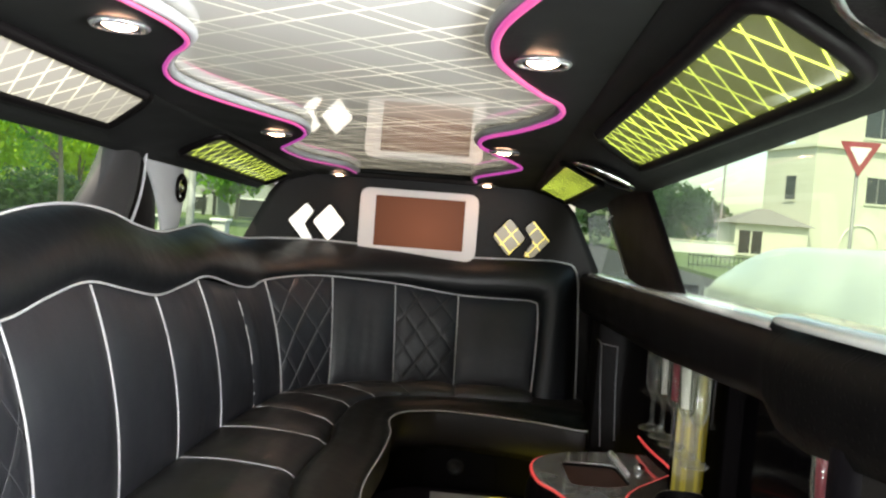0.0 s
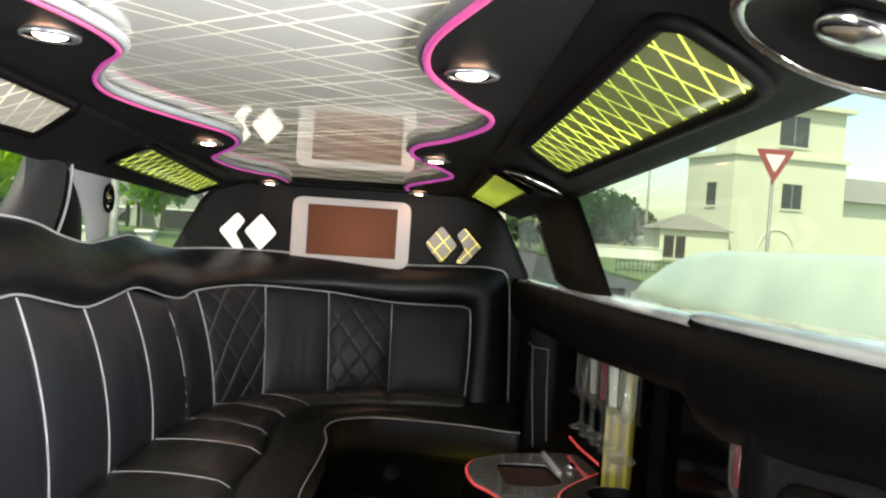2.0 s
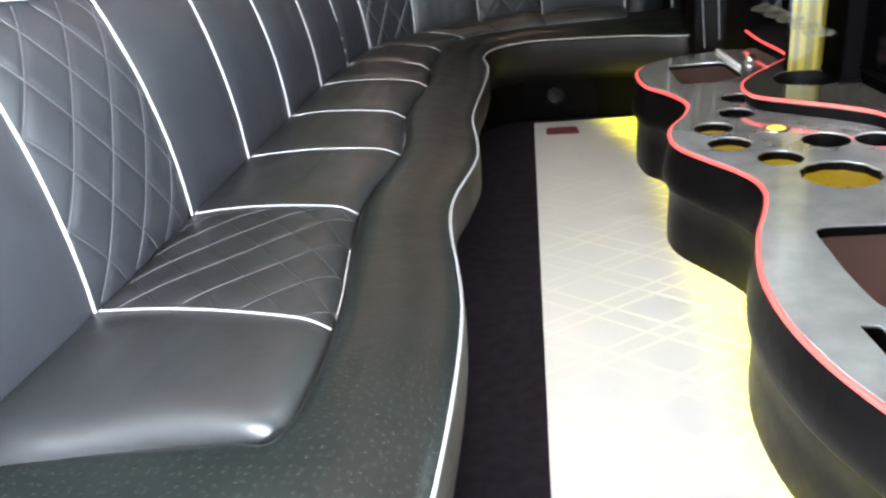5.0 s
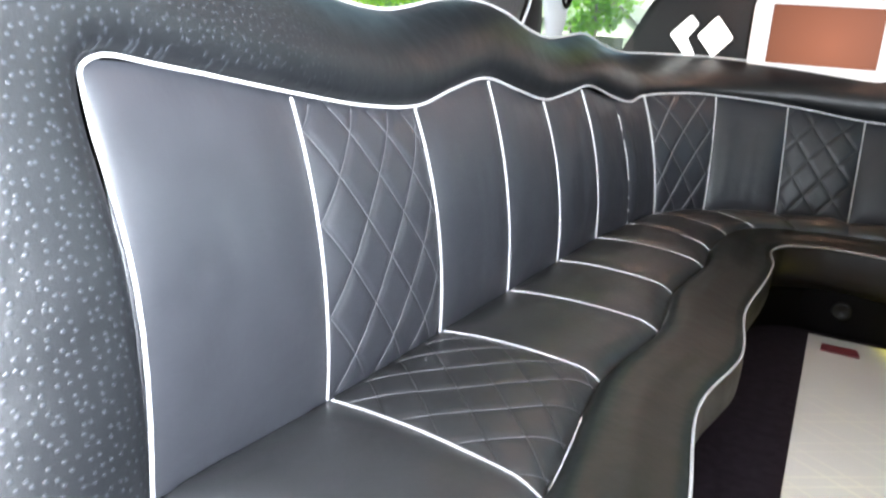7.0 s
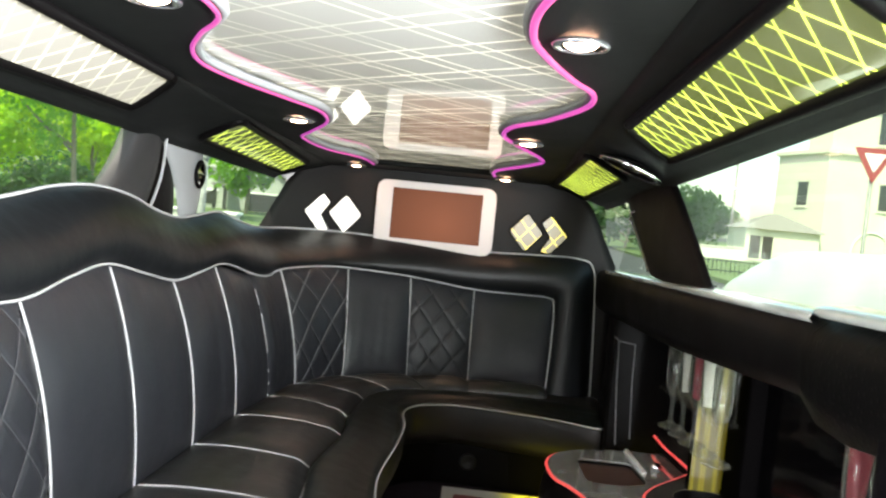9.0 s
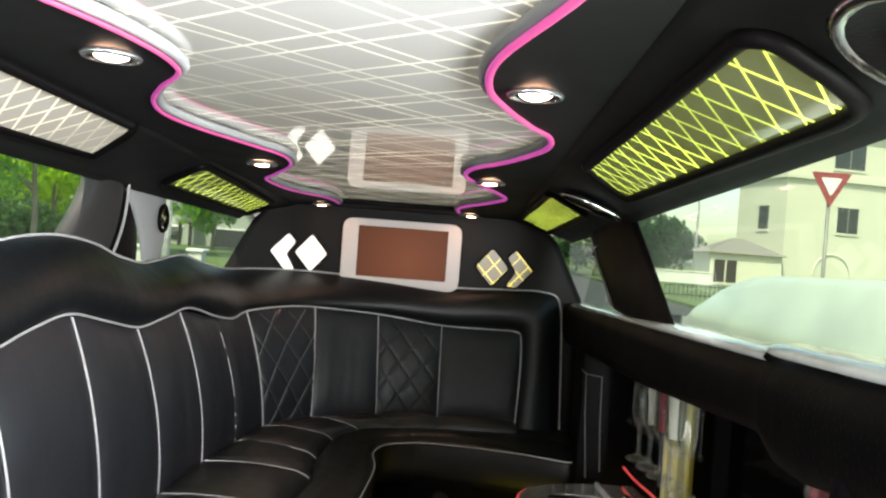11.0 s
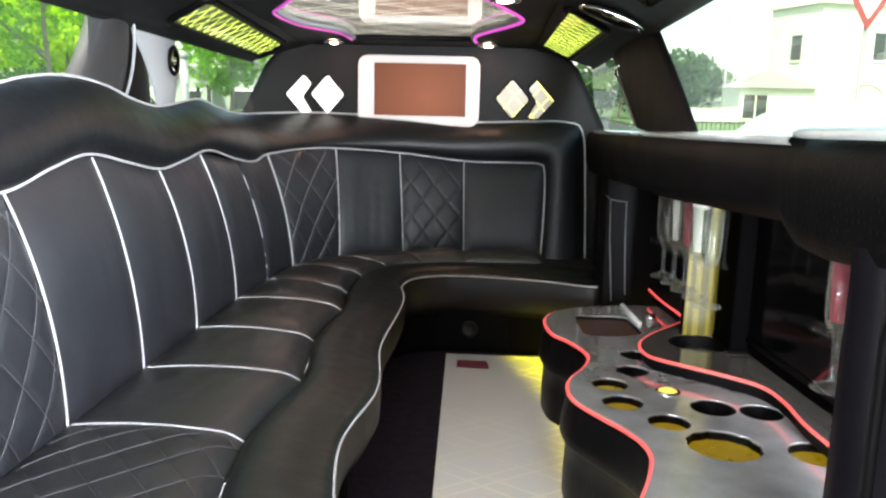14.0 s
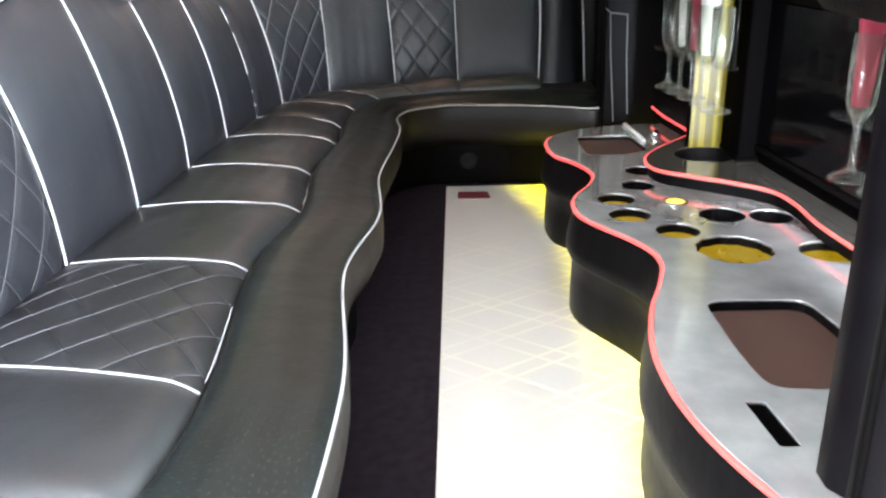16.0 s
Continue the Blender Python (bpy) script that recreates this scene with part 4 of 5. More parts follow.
# pale rail along the lower edge of the right-hand windows, in two lengths
for y0, y1, lift in ((0.62, 2.62, 0.0), (-0.28, 0.61, 0.010)):
    rows = []
    for k in range(25):
        y = lerp(y0, y1, k / 24)
        z = sill_z(y) + lift
        near = min(1.0, (y1 - y) / 0.03) ** 0.5 if lift else 1.0
        rows.append([(0.690 - lift * near, y, z - 0.010), (0.684 - lift * near, y, z - 0.005), (0.688 - lift * near, y, z + 0.002), (0.704, y, z + 0.006), (0.735, y, z + 0.009), (0.756, y, z + 0.004)])
    rail = part("window_rail", surface(rows), M_RAIL)
    tagged(rail, "pale glossy rail along the window sill", "window rail", kind="structure")


# windows: glass, pillars
def pane(name, side, pts, label):
    bm = bmesh.new()
    bm.faces.new([bm.verts.new((side * x, y, z)) for x, y, z in pts])
    bm.normal_update()
    for f in bm.faces:
        if f.normal.x * side > 0:
            f.normal_flip()
    ob = part(name, bm, M_GLASS, smooth=False)
    ob.visible_shadow = False
    return tagged(ob, label, "window", kind="structure")


for side, n in ((1, "window_1"), (-1, "window_2")):
    pane(n, side, [(0.765 if side < 0 else 0.745, -0.28 if side > 0 else -0.2, sill_z(-0.28) - 0.03), (0.765 if side < 0 else 0.745, 1.55, sill_z(1.55) - 0.03), (0.722, 1.75, top_z(1.75) + 0.02), (0.722, -0.28 if side > 0 else -0.2, top_z(-1.2) + 0.02)], "large green-tinted side window")
for side, n in ((1, "window_3"), (-1, "window_4")):
    pane(n, side, [(0.765, 1.56, sill_z(1.56) - 0.05), (0.775, 3.2, sill_z(3.2) - 0.05), (0.735, 3.2, top_z(3.2) + 0.02), (0.722, 1.76, top_z(1.76) + 0.02)], "small green-tinted quarter window")


def pillar(side, foot, head, w_foot, w_head, mat, label, depth=0.05, x_in=0.695, bow=0.03):
    """Raked padded pillar between two windows."""
    rows = []
    for k in range(13):
        f = k / 12
        y = lerp(foot[0], head[0], f) + bow * math.sin(math.pi * f)
        z = lerp(foot[1], head[1], f)
        w = lerp(w_foot, w_head, f) / 2
        x = lerp(x_in + 0.012, x_in - 0.005, f)
        rows.append([(side * (x + depth), y - w, z), (side * (x + 0.012), y - w - 0.002, z), (side * (x + 0.002), y - w * 0.88, z), (side * (x - 0.006), y - w * 0.5, z), (side * (x - 0.008), y, z),
                     (side * (x - 0.006), y + w * 0.5, z), (side * (x + 0.002), y + w * 0.88, z), (side * (x + 0.012), y + w + 0.002, z), (side * (x + depth), y + w, z)])
    bm = surface(rows)
    bmesh.ops.recalc_face_normals(bm, faces=bm.faces)
    ob = part("window_pillar", bm, mat)
    return tagged(ob, label, "pillar", kind="structure")


pillar(1, (1.55, 0.915), (2.09, 1.19), 0.72, 0.86, M_BLACK, "black padded window pillar", bow=-0.008, depth=0.014)
bm = tube([(0.690 + 0.016 * (1 - k / 14), lerp(1.55, 2.09, k / 14 * 0.6) + lerp(0.36, 0.43, k / 14 * 0.6) * 0.93 - 0.03 * math.sin(math.pi * k / 14 * 0.6), lerp(0.925, 1.19, k / 14 * 0.6)) for k in range(15)], 0.005, 6)
tagged(part("pillar_trim", bm, M_LIP), "dark glossy trim along the pillar edge", "trim", kind="structure")
pillar(-1, (1.505, 0.93), (1.645, 1.185), 0.31, 0.15, M_PILLAR, "dark grey padded window pillar", x_in=0.70)
pillar(-1, (1.80, 0.90), (1.77, 1.18), 0.34, 0.16, M_BLACK, "black window pillar lining", x_in=0.735, depth=0.02)
pillar(-1, (2.025, 0.90), (1.905, 1.19), 0.09, 0.34, M_GREY_TRIM, "grey plastic pillar trim", x_in=0.715, depth=0.013, bow=0.042)
bm = tube([(-0.690, lerp(1.615, 1.725, k / 12) + 0.035 * math.sin(math.pi * k / 12), lerp(0.93, 1.18, k / 12)) for k in range(13)], 0.0042, 6)
tagged(part("pillar_piping", bm, M_GREY_TRIM), "pale piping on the pillar edge", "piping", kind="structure")
sp = thing("pillar_speaker", "small oval black speaker on the grey pillar trim", "speaker", (-0.704, 2.022, 1.080))
for nm, prof, mat in (("ring", [(0.034, 0.0), (0.038, 0.006), (0.034, 0.012), (0.026, 0.008)], M_BLACK), ("dome", [(0.027, 0.006), (0.012, 0.004), (0.010, 0.012), (0.0001, 0.014)], M_CHROME)):
    o = part(nm, lathe(prof, 20), mat, sp)
    o.matrix_local = Matrix.Rotation(radians(90), 4, "Y") @ Matrix.Diagonal((1.25, 1, 1, 1))
hook = thing("belt_hook", "small chrome hook on the pillar", "hook", (0.684, 2.10, 1.078))
part("stem", tube([(0, 0, 0.02), (-0.012, 0, 0.012), (-0.014, 0.004, -0.008), (-0.004, 0.006, -0.018)], 0.003, 6), M_CHROME, hook)
# wall behind the viewer, with a rear window and the open doorway beside it
back = part("wall_near", box(-0.95, 1.2, NEAR_Y - 0.04, NEAR_Y, -0.05, 0.88), M_BLACK, smooth=False)
tagged(back, "black near end wall of the cabin", "wall", kind="structure")

# ---- the bar ----
BAR_Z = 0.285
BAR_EDGE = [(0.80, 2.27), (0.70, 2.25), (0.62, 2.222), (0.53, 2.154), (0.490, 2.050), (0.502, 1.91), (0.545, 1.835), (0.580, 1.75), (0.588, 1.68), (0.563, 1.594), (0.523, 1.515),
            (0.506, 1.445), (0.514, 1.358), (0.556, 1.276), (0.606, 1.196), (0.636, 1.125), (0.640, 1.055), (0.616, 0.961), (0.582, 0.863), (0.555, 0.736), (0.550, 0.640),
            (0.558, 0.548), (0.577, 0.462), (0.604, 0.385), (0.640, 0.30), (0.69, 0.16), (0.72, 0.0)]
edge = [tuple(p) for p in smooth_line(BAR_EDGE, 6)]
bar = thing("bar_counter", "low curved bar counter with grey laminate top and glowing edge", "bar counter", (0.8, 1.2, 0.0))
HOLES = [(0.612, 1.471, 0.046), (0.625, 1.351, 0.049), (0.711, 1.240, 0.048), (0.688, 1.580, 0.044), (0.721, 1.715, 0.044), (0.835, 1.339, 0.053), (0.942, 1.321, 0.050), (0.801, 1.127, 0.078), (0.987, 1.103, 0.060)]
bin1 = round_poly([(0.585, 2.118), (0.760, 2.125), (0.785, 1.930), (0.70, 1.885), (0.596, 1.890)], 0.03)
bin2 = round_poly([(0.672, 0.880), (0.852, 0.880), (0.872, 0.75), (0.80, 0.575), (0.69, 0.580), (0.676, 0.700)], 0.035)
slot = round_poly([(0.642, 0.546), (0.671, 0.545), (0.684, 0.438), (0.655, 0.438)], 0.006)
big = [(0.801 + (0.078 + 0.0022 * math.sin(k * math.pi / 2)) * math.cos(k * math.pi / 24), 1.127 + (0.078 + 0.0022 * math.sin(k * math.pi / 2)) * math.sin(k * math.pi / 24)) for k in range(48)]
loops = [edge + [(1.15, 0.0), (1.15, 2.27)]] + [ring_loop(x, y, r) for x, y, r in HOLES if r != 0.078] + [big, bin1, bin2, slot]
adopt(part("countertop", flat_sheet(loops, 0.006, lambda x, y: BAR_Z - 0.006), M_COUNTER, smooth=False, label="grey metal laminate top with cup holes"), bar)
adopt(part("edge_light", tube([(x - 0.004, y, BAR_Z - 0.006) for x, y in edge], 0.0046, 8), M_STRIP_BAR, label="glowing red edge strip"), bar)


def well(loop, depth, mat, name, label="", floor_mat=None, floor_label="floor of the well, yellow reflections painted as glow"):
    bm = bmesh.new()
    top = [bm.verts.new((x, y, BAR_Z - 0.003)) for x, y in loop]
    low = [bm.verts.new((x, y, BAR_Z - depth)) for x, y in loop]
    k = len(loop)
    for i in range(k):
        bm.faces.new((top[i], top[(i + 1) % k], low[(i + 1) % k], low[i]))
    if floor_mat is None:
        bm.faces.new(low)
    bmesh.ops.recalc_face_normals(bm, faces=bm.faces)
    w_ = adopt(part(name, bm, mat, smooth=False, label=label), bar)
    if floor_mat:
        fb = bmesh.new()
        fb.faces.new([fb.verts.new((x - bar.location.x, y - bar.location.y, BAR_Z - depth)) for x, y in loop])
        f_ = part("well_floor", fb, floor_mat, w_, floor_label, False)
        f_.matrix_parent_inverse = w_.matrix_parent_inverse.inverted()


for x, y, r in HOLES:
    lit = (x, y) in ((0.612, 1.471), (0.625, 1.351), (0.711, 1.240), (0.801, 1.127), (0.987, 1.103))
    well(big if r == 0.078 else ring_loop(x, y, r), 0.022 if lit else 0.085, M_BLACK, "cup_well", "cup holder well with a glow painted on its floor" if lit else "dark cup holder well", M_CUP_GLOW if lit else None)
# the shadow on the bin walls is put in as black
well(bin1, 0.014, M_BLACK, "ice_bin", "ice bin, wall shade painted black", M_BIN, "copper-brown bin floor")
well(bin2, 0.022, M_BLACK, "ice_bin", "ice bin, wall shade painted black", M_BIN, "copper-brown bin floor")
well(slot, 0.05, M_BLACK, "slot", "narrow black slot")


def shift(line, d):
    """The line moved sideways, into the bar."""
    out = []
    for i, p in enumerate(line):
        a, b = Vector(line[max(0, i - 1)]), Vector(line[min(len(line) - 1, i + 1)])
        t = (b - a)
        n = Vector((-t.y, t.x)).normalized()
        if n.x < 0 and abs(t.x) < abs(t.y):
            n = -n
        out.append((p[0] + n.x * d, p[1] + n.y * d))
    return out


rows = []
inner = [shift(edge, d) for d in (-0.001, -0.002, -0.010, -0.017, -0.018, -0.012, -0.001, -0.003, -0.005, -0.005)]
zs = (BAR_Z - 0.012, BAR_Z - 0.020, BAR_Z - 0.05, BAR_Z - 0.09, BAR_Z - 0.112, BAR_Z - 0.124, BAR_Z - 0.130, 0.10, 0.05, 0.005)
for i in range(len(edge)):
    rows.append([(inner[k][i][0], inner[k][i][1], zs[k]) for k in range(10)])
adopt(part("skirt", surface(rows), M_SKIRT, label="padded black leather skirt"), bar)

# raised back ledge of the bar
LEDGE_Z = 0.325
LEDGE_EDGE = [(0.885, 2.37), (0.893, 2.22), (0.918, 2.03), (0.905, 1.955), (0.865, 1.90), (0.775, 1.79), (0.728, 1.695), (0.735, 1.60), (0.805, 1.535), (0.897, 1.467), (0.965, 1.395), (0.985, 1.298), (0.984, 1.166), (0.997, 1.035), (1.02, 0.85), (1.05, 0.4)]
ledge = [tuple(p) for p in smooth_line(LEDGE_EDGE, 6)]
led = thing("back_ledge", "raised dark ledge behind the bar with a glowing wavy edge", "shelf", (0.95, 1.5, BAR_Z))
adopt(part("ledge_top", flat_sheet([ledge + [(1.15, 0.4), (1.15, 2.37)], ring_loop(0.897, 1.723, 0.085)], 0.012, lambda x, y: LEDGE_Z - 0.012), M_LEDGE, smooth=False), led)
adopt(part("ledge_light", tube([(x - 0.003, y, LEDGE_Z - 0.004) for x, y in ledge], 0.0042, 8), M_STRIP_BAR, label="glowing red edge strip"), led)
adopt(part("ledge_face", surface([[(x + 0.004, y, LEDGE_Z - 0.01), (x + 0.006, y, BAR_Z + 0.001)] for x, y in ledge]), M_BLACK), led)
adopt(part("bowl_well", lathe([(0.085, LEDGE_Z - 0.002), (0.084, LEDGE_Z - 0.05), (0.07, LEDGE_Z - 0.075), (0.0001, LEDGE_Z - 0.08)], 32, (0.897, 1.723, 0)), M_BLACK, label="dark round well"), led)

# recess behind the bar: mirror, dark cabinet, column
mir = thing("bar_mirror", "narrow upright glowing mirror behind the hanging glasses, reflected streaks painted in", "mirror", (0.89, 1.80, LEDGE_Z))
part("mirror_sheet", box(-0.022, 0.066, 0, 0.005, 0, 0.50), M_GLASS_GLOW, mir, smooth=False)
col = thing("bar_column", "black upholstered column with thin grey piping beside the bar", "column", (0.84, 2.45, 0))
part("column_body", box(-0.132, 0.30, -0.08, 0.10, 0.0, 0.80, 0.01), M_BLACK, col)
part("piping", tube([(-0.116, -0.082, 0.642), (-0.110, -0.083, 0.5), (-0.092, -0.082, 0.275)], 0.0022, 6), M_THREAD_PALE, col, "thin grey piping")
part("piping", tube([(-0.059, -0.082, 0.636), (-0.056, -0.083, 0.5), (-0.044, -0.082, 0.30)], 0.0022, 6), M_THREAD_PALE, col, "thin grey piping")
part("piping", tube([(-0.134, -0.080, 0.660), (-0.116, -0.083, 0.644), (-0.056, -0.083, 0.636)], 0.0022, 6), M_THREAD_PALE, col, "thin grey piping")
post = thing("recess_post", "slim black post beside the lit mirror in the bar recess", "post", (0.978, 1.775, LEDGE_Z))
# deepened to keep the mirror's yellow off the dark screen
part("shaft", box(-0.021, 0.030, -0.13, 0.022, 0.0, 0.47, 0.006), M_RECESS_DARK, post)
part("foot", box(-0.026, 0.034, -0.136, 0.022, 0.0, 0.012, 0.003), M_RECESS_DARK, post)
side_col = part("recess_wall", box(0.868, 1.16, 1.806, 1.84, LEDGE_Z, 0.84), M_RECESS_DARK, smooth=False)
tagged(side_col, "black end panel of the bar recess", "wall", kind="structure")

cab = thing("bar_cabinet", "black glossy cabinet front with a framed dark screen behind the bar", "cabinet", (1.04, 1.35, LEDGE_Z))
cabm = Matrix.Rotation(math.atan2(0.11, 0.95), 4, "Z")
bm = bmesh.new()
add_box(bm, 0.0, 0.04, -0.98, 0.45, 0, 0.52)
o = part("body", bm, M_RECESS_DARK, cab, smooth=False)
o.matrix_local = cabm
for y0, y1, z0, z1 in ((-0.42, 0.40, 0.03, 0.045), (-0.42, 0.40, 0.41, 0.425), (0.385, 0.40, 0.03, 0.425), (-0.42, -0.405, 0.03, 0.425)):
    o = part("frame_bar", box(-0.007, 0.0, y0, y1, z0, z1, 0.002), M_BLACK, cab)
    o.matrix_local = cabm
o = part("screen", box(-0.004, -0.001, -0.40, 0.38, 0.05, 0.405), paint("black_glass", (0.0016, 0.0014, 0.0017), 0.10, vary=0.1, spec=0.3), cab, "dark glossy screen", False)
o.matrix_local = cabm


# champagne flutes that hang from clear holders
def flute(x, y, z, napkin, turn=0.0):
    state = "empty" if napkin is None else "with a %s napkin" % ("maroon" if napkin is M_RED_NAPKIN else "white")
    t = thing("champagne_flute", "clear champagne flute, %s, in an acrylic rack" % state, "glass", (x, y, z), "champagne flutes")
    part("glass", lathe([(0.0001, 0.0), (0.033, 0.0), (0.035, 0.003), (0.030, 0.007), (0.012, 0.012), (0.006, 0.022), (0.0048, 0.05), (0.0058, 0.088), (0.009, 0.100), (0.018, 0.112), (0.0225, 0.126),
                         (0.0245, 0.155), (0.0250, 0.238), (0.0240, 0.238), (0.0235, 0.155), (0.0212, 0.128), (0.016, 0.115), (0.007, 0.104), (0.0001, 0.102)], 24), M_CRYSTAL, t)
    if napkin is not None:
        rows = []
        for k in range(13):
            f = k / 12
            h, w = 0.122 + 0.20 * f, lerp(0.014, 0.0205, min(1, f * 1.8)) * (1 + 0.9 * max(0, f - 0.6))
            rows.append([(w * math.cos(g) * (1 + 0.10 * math.sin(5 * g + 3 * f)), 0.62 * w * math.sin(g) * (1 + 0.18 * math.sin(3 * g + 5 * f)), h - 0.02 * f * abs(math.cos(g)) ** 2) for g in (2 * math.pi * j / 20 for j in range(20))])
        bm = surface(rows, closed=True)
        bm.verts.ensure_lookup_table()
        bm.faces.new(bm.verts[-20:])
        part("napkin", bm, napkin, t, "folded cloth napkin").matrix_local = Matrix.Rotation(turn, 4, "Z")


def glass_rack(a, b, z, stems):
    """A clear acrylic strip with holes, in which the flutes hang."""
    a, b = Vector(a), Vector(b)
    d = (b - a).normalized()
    n = Vector((-d.y, d.x)) * 0.032
    t = thing("glass_rack", "clear acrylic rack strip that holds champagne flutes over the bar", "glass rack", (a.x, a.y, z), "glass racks")
    lp = round_poly([tuple(a - d * 0.04 - n), tuple(b + d * 0.04 - n), tuple(b + d * 0.04 + n), tuple(a - d * 0.04 + n)], 0.015)
    adopt(part("acrylic_strip", flat_sheet([lp] + [ring_loop(x, y, 0.011, n=16) for x, y in stems], 0.007, lambda x, y: z), M_ACRYLIC, smooth=False), t)
    for p in (a - d * 0.02, b + d * 0.02):
        q = p + Vector((n.x, n.y)) * 0.8
        adopt(part("hanger", tube([(q.x, q.y, z + 0.004), (q.x, q.y, z + 0.20)], 0.003, 6), M_ACRYLIC, label="thin clear hanger"), t)


ROW = ((0.793, 1.785, None), (0.804, 1.70, M_WHITE_NAPKIN), (0.814, 1.618, M_RED_NAPKIN), (0.824, 1.535, M_WHITE_NAPKIN), (0.832, 1.455, None))
for k, (x, y, c) in enumerate(ROW):
    flute(x, y, 0.50, c, 0.3 + 0.8 * k)
glass_rack(ROW[0][:2], ROW[-1][:2], 0.602, [p[:2] for p in ROW])
NEAR = ((0.888, 0.862, M_RED_NAPKIN), (0.899, 0.775, M_RED_NAPKIN))
for k, (x, y, c) in enumerate(NEAR):
    flute(x, y, 0.513, c, 1.1 * k)
glass_rack(NEAR[0][:2], NEAR[-1][:2], 0.615, [p[:2] for p in NEAR])

# unseen strip added under the overhang to turn the flutes yellow
rl = thing("recess_fill_light", "added yellow light strip, hidden under the overhang, that colours the glasses", "light strip", (0.88, 1.74, 0.77))
part("fill_strip", tube([(-0.09, 0, 0), (0.09, 0, 0)], 0.005, 6), M_FILL_GLOW, rl)

tray = thing("chrome_clip", "chrome clip at the far end of the bar, its glare painted white", "clip", (0.779, 2.142, BAR_Z))
o = part("blade", box(-0.0055, 0.0055, -0.118, 0.118, 0.0, 0.009, 0.002), M_CLIP_GLARE, tray)
o.matrix_local = Matrix.Rotation(radians(5), 4, "Z")
adopt(part("knob", lathe([(0.012, 0), (0.018, 0.006), (0.016, 0.018), (0.007, 0.024), (0.0001, 0.025)], 16, (0.835, 2.08, BAR_Z)), M_CHROME, label="small chrome knob"), bar)

# upholstered panel next to the bar, below the overhang
pan = thing("armrest_cabinet", "black padded cabinet end with a rounded inset beside the bar", "cabinet", (0.69, 0.0, 0.0))
rows = []
for k in range(15):
    z = 0.02 + 0.88 * k / 14
    rows.append([(0.30, 0.405, z), (0.04, 0.410, z), (0.005, 0.405, z), (-0.010, 0.385, z), (-0.010, 0.355, z), (0.004, 0.335, z)])
part("padded_edge", surface(rows), M_POST_PAD, pan, "padded black edge")
rows = [[(lerp(0.004, 0.006, j / 6), lerp(0.336, -0.9, j / 6), 0.02 + 0.88 * k / 14) for j in range(7)] for k in range(15)]
part("side_face", surface(rows), M_ARM, pan, "dark grey vinyl side")
lp = round_poly([(-0.8, 0.12), (0.305, 0.12), (0.308, 0.812), (0.10, 0.852), (-0.3, 0.885), (-0.8, 0.885)], 0.05)
bm = bmesh.new()
bm.faces.new([bm.verts.new((0.001, a, b)) for a, b in lp])
part("inset", bm, M_INSET, pan, "dark grey inset panel", False)
part("inset_rim", tube([(0.001, a, b) for a, b in lp + lp[:1]], 0.008, 6), M_BLACK, pan)

# small cut-glass light that sparkles between the cup holders
gem = thing("crystal_light", "small cut-glass light set in the counter, glowing", "light", (0.748, 1.428, BAR_Z))
part("rim", lathe([(0.022, 0.0), (0.030, 0.001), (0.031, 0.004), (0.024, 0.006)], 20), M_CHROME, gem, "chrome rim")
part("crystal", lathe([(0.024, 0.003), (0.020, 0.006), (0.010, 0.008), (0.0001, 0.0085)], 8), paint("glowing_crystal", (0.8, 0.7, 0.2), 0.1, emit=(1.0, 0.60, 0.05), power=0.25), gem, "faceted glowing crystal", False)

# ---- outside ----
M_ASPHALT = paint("asphalt", (0.055, 0.055, 0.055), 0.9, vary=0.25, scale=2, bump=0.5)
M_GRASS = paint("grass", (0.10, 0.15, 0.045), 0.9, vary=0.4, scale=1.5, bump=0.8, bump_scale=30)
M_STUCCO = paint("cream_stucco", (0.62, 0.60, 0.50), 0.9, vary=0.08, scale=0.6, bump=0.3, bump_scale=20)
M_PLAIN_STUCCO = paint("pale_stucco", (0.66, 0.66, 0.62), 0.9, vary=0.08, scale=0.6)
M_TILES = paint("grey_roof", (0.22, 0.21, 0.20), 0.8, vary=0.2)
M_DARKWIN = paint("dark_window", (0.03, 0.035, 0.035), 0.15, vary=0.1)
# car windows, with the sky's reflection put into a pale colour
M_PALEWIN = paint("painted_sky_glass", (0.50, 0.525, 0.45), 0.2, vary=0.12, scale=2.5)
M_BARK = paint("bark", (0.27, 0.23, 0.17), 0.9, vary=0.35, scale=12, bump=0.8, bump_scale=40)


def leafy(name, color):
    """Leaves that let some of the sun through."""
    m = paint(name, color, 0.55, vary=0.5, scale=1.2)
    n, l = m.node_tree.nodes, m.node_tree.links
    geo = n.new("ShaderNodeNewGeometry")
    each = n.new("ShaderNodeMapRange")
    each.inputs["To Min"].default_value, each.inputs["To Max"].default_value = 0.55, 1.35
    l.new(geo.outputs["Random Per Island"], each.inputs["Value"])
    old = n["Principled BSDF"].inputs["Base Color"].links[0].from_socket
    own = n.new("ShaderNodeVectorMath")
    own.operation = "SCALE"
    l.new(old, own.inputs[0])
    l.new(each.outputs["Result"], own.inputs["Scale"])
    l.new(own.outputs["Vector"], n["Principled BSDF"].inputs["Base Color"])
    tr = n.new("ShaderNodeBsdfTranslucent")
    tr.inputs["Color"].default_value = (min(0.85, color[0] * 3.2), min(0.9, color[1] * 3.0), color[2] * 1.6, 1)
    mix = n.new("ShaderNodeMixShader")
    mix.inputs[0].default_value = 0.65
    l.new(n["Principled BSDF"].outputs[0], mix.inputs[1])
    l.new(tr.outputs[0], mix.inputs[2])
    l.new(mix.outputs[0], n["Material Output"].inputs["Surface"])
    return m


M_LEAF = leafy("leaf", (0.215, 0.38, 0.036))
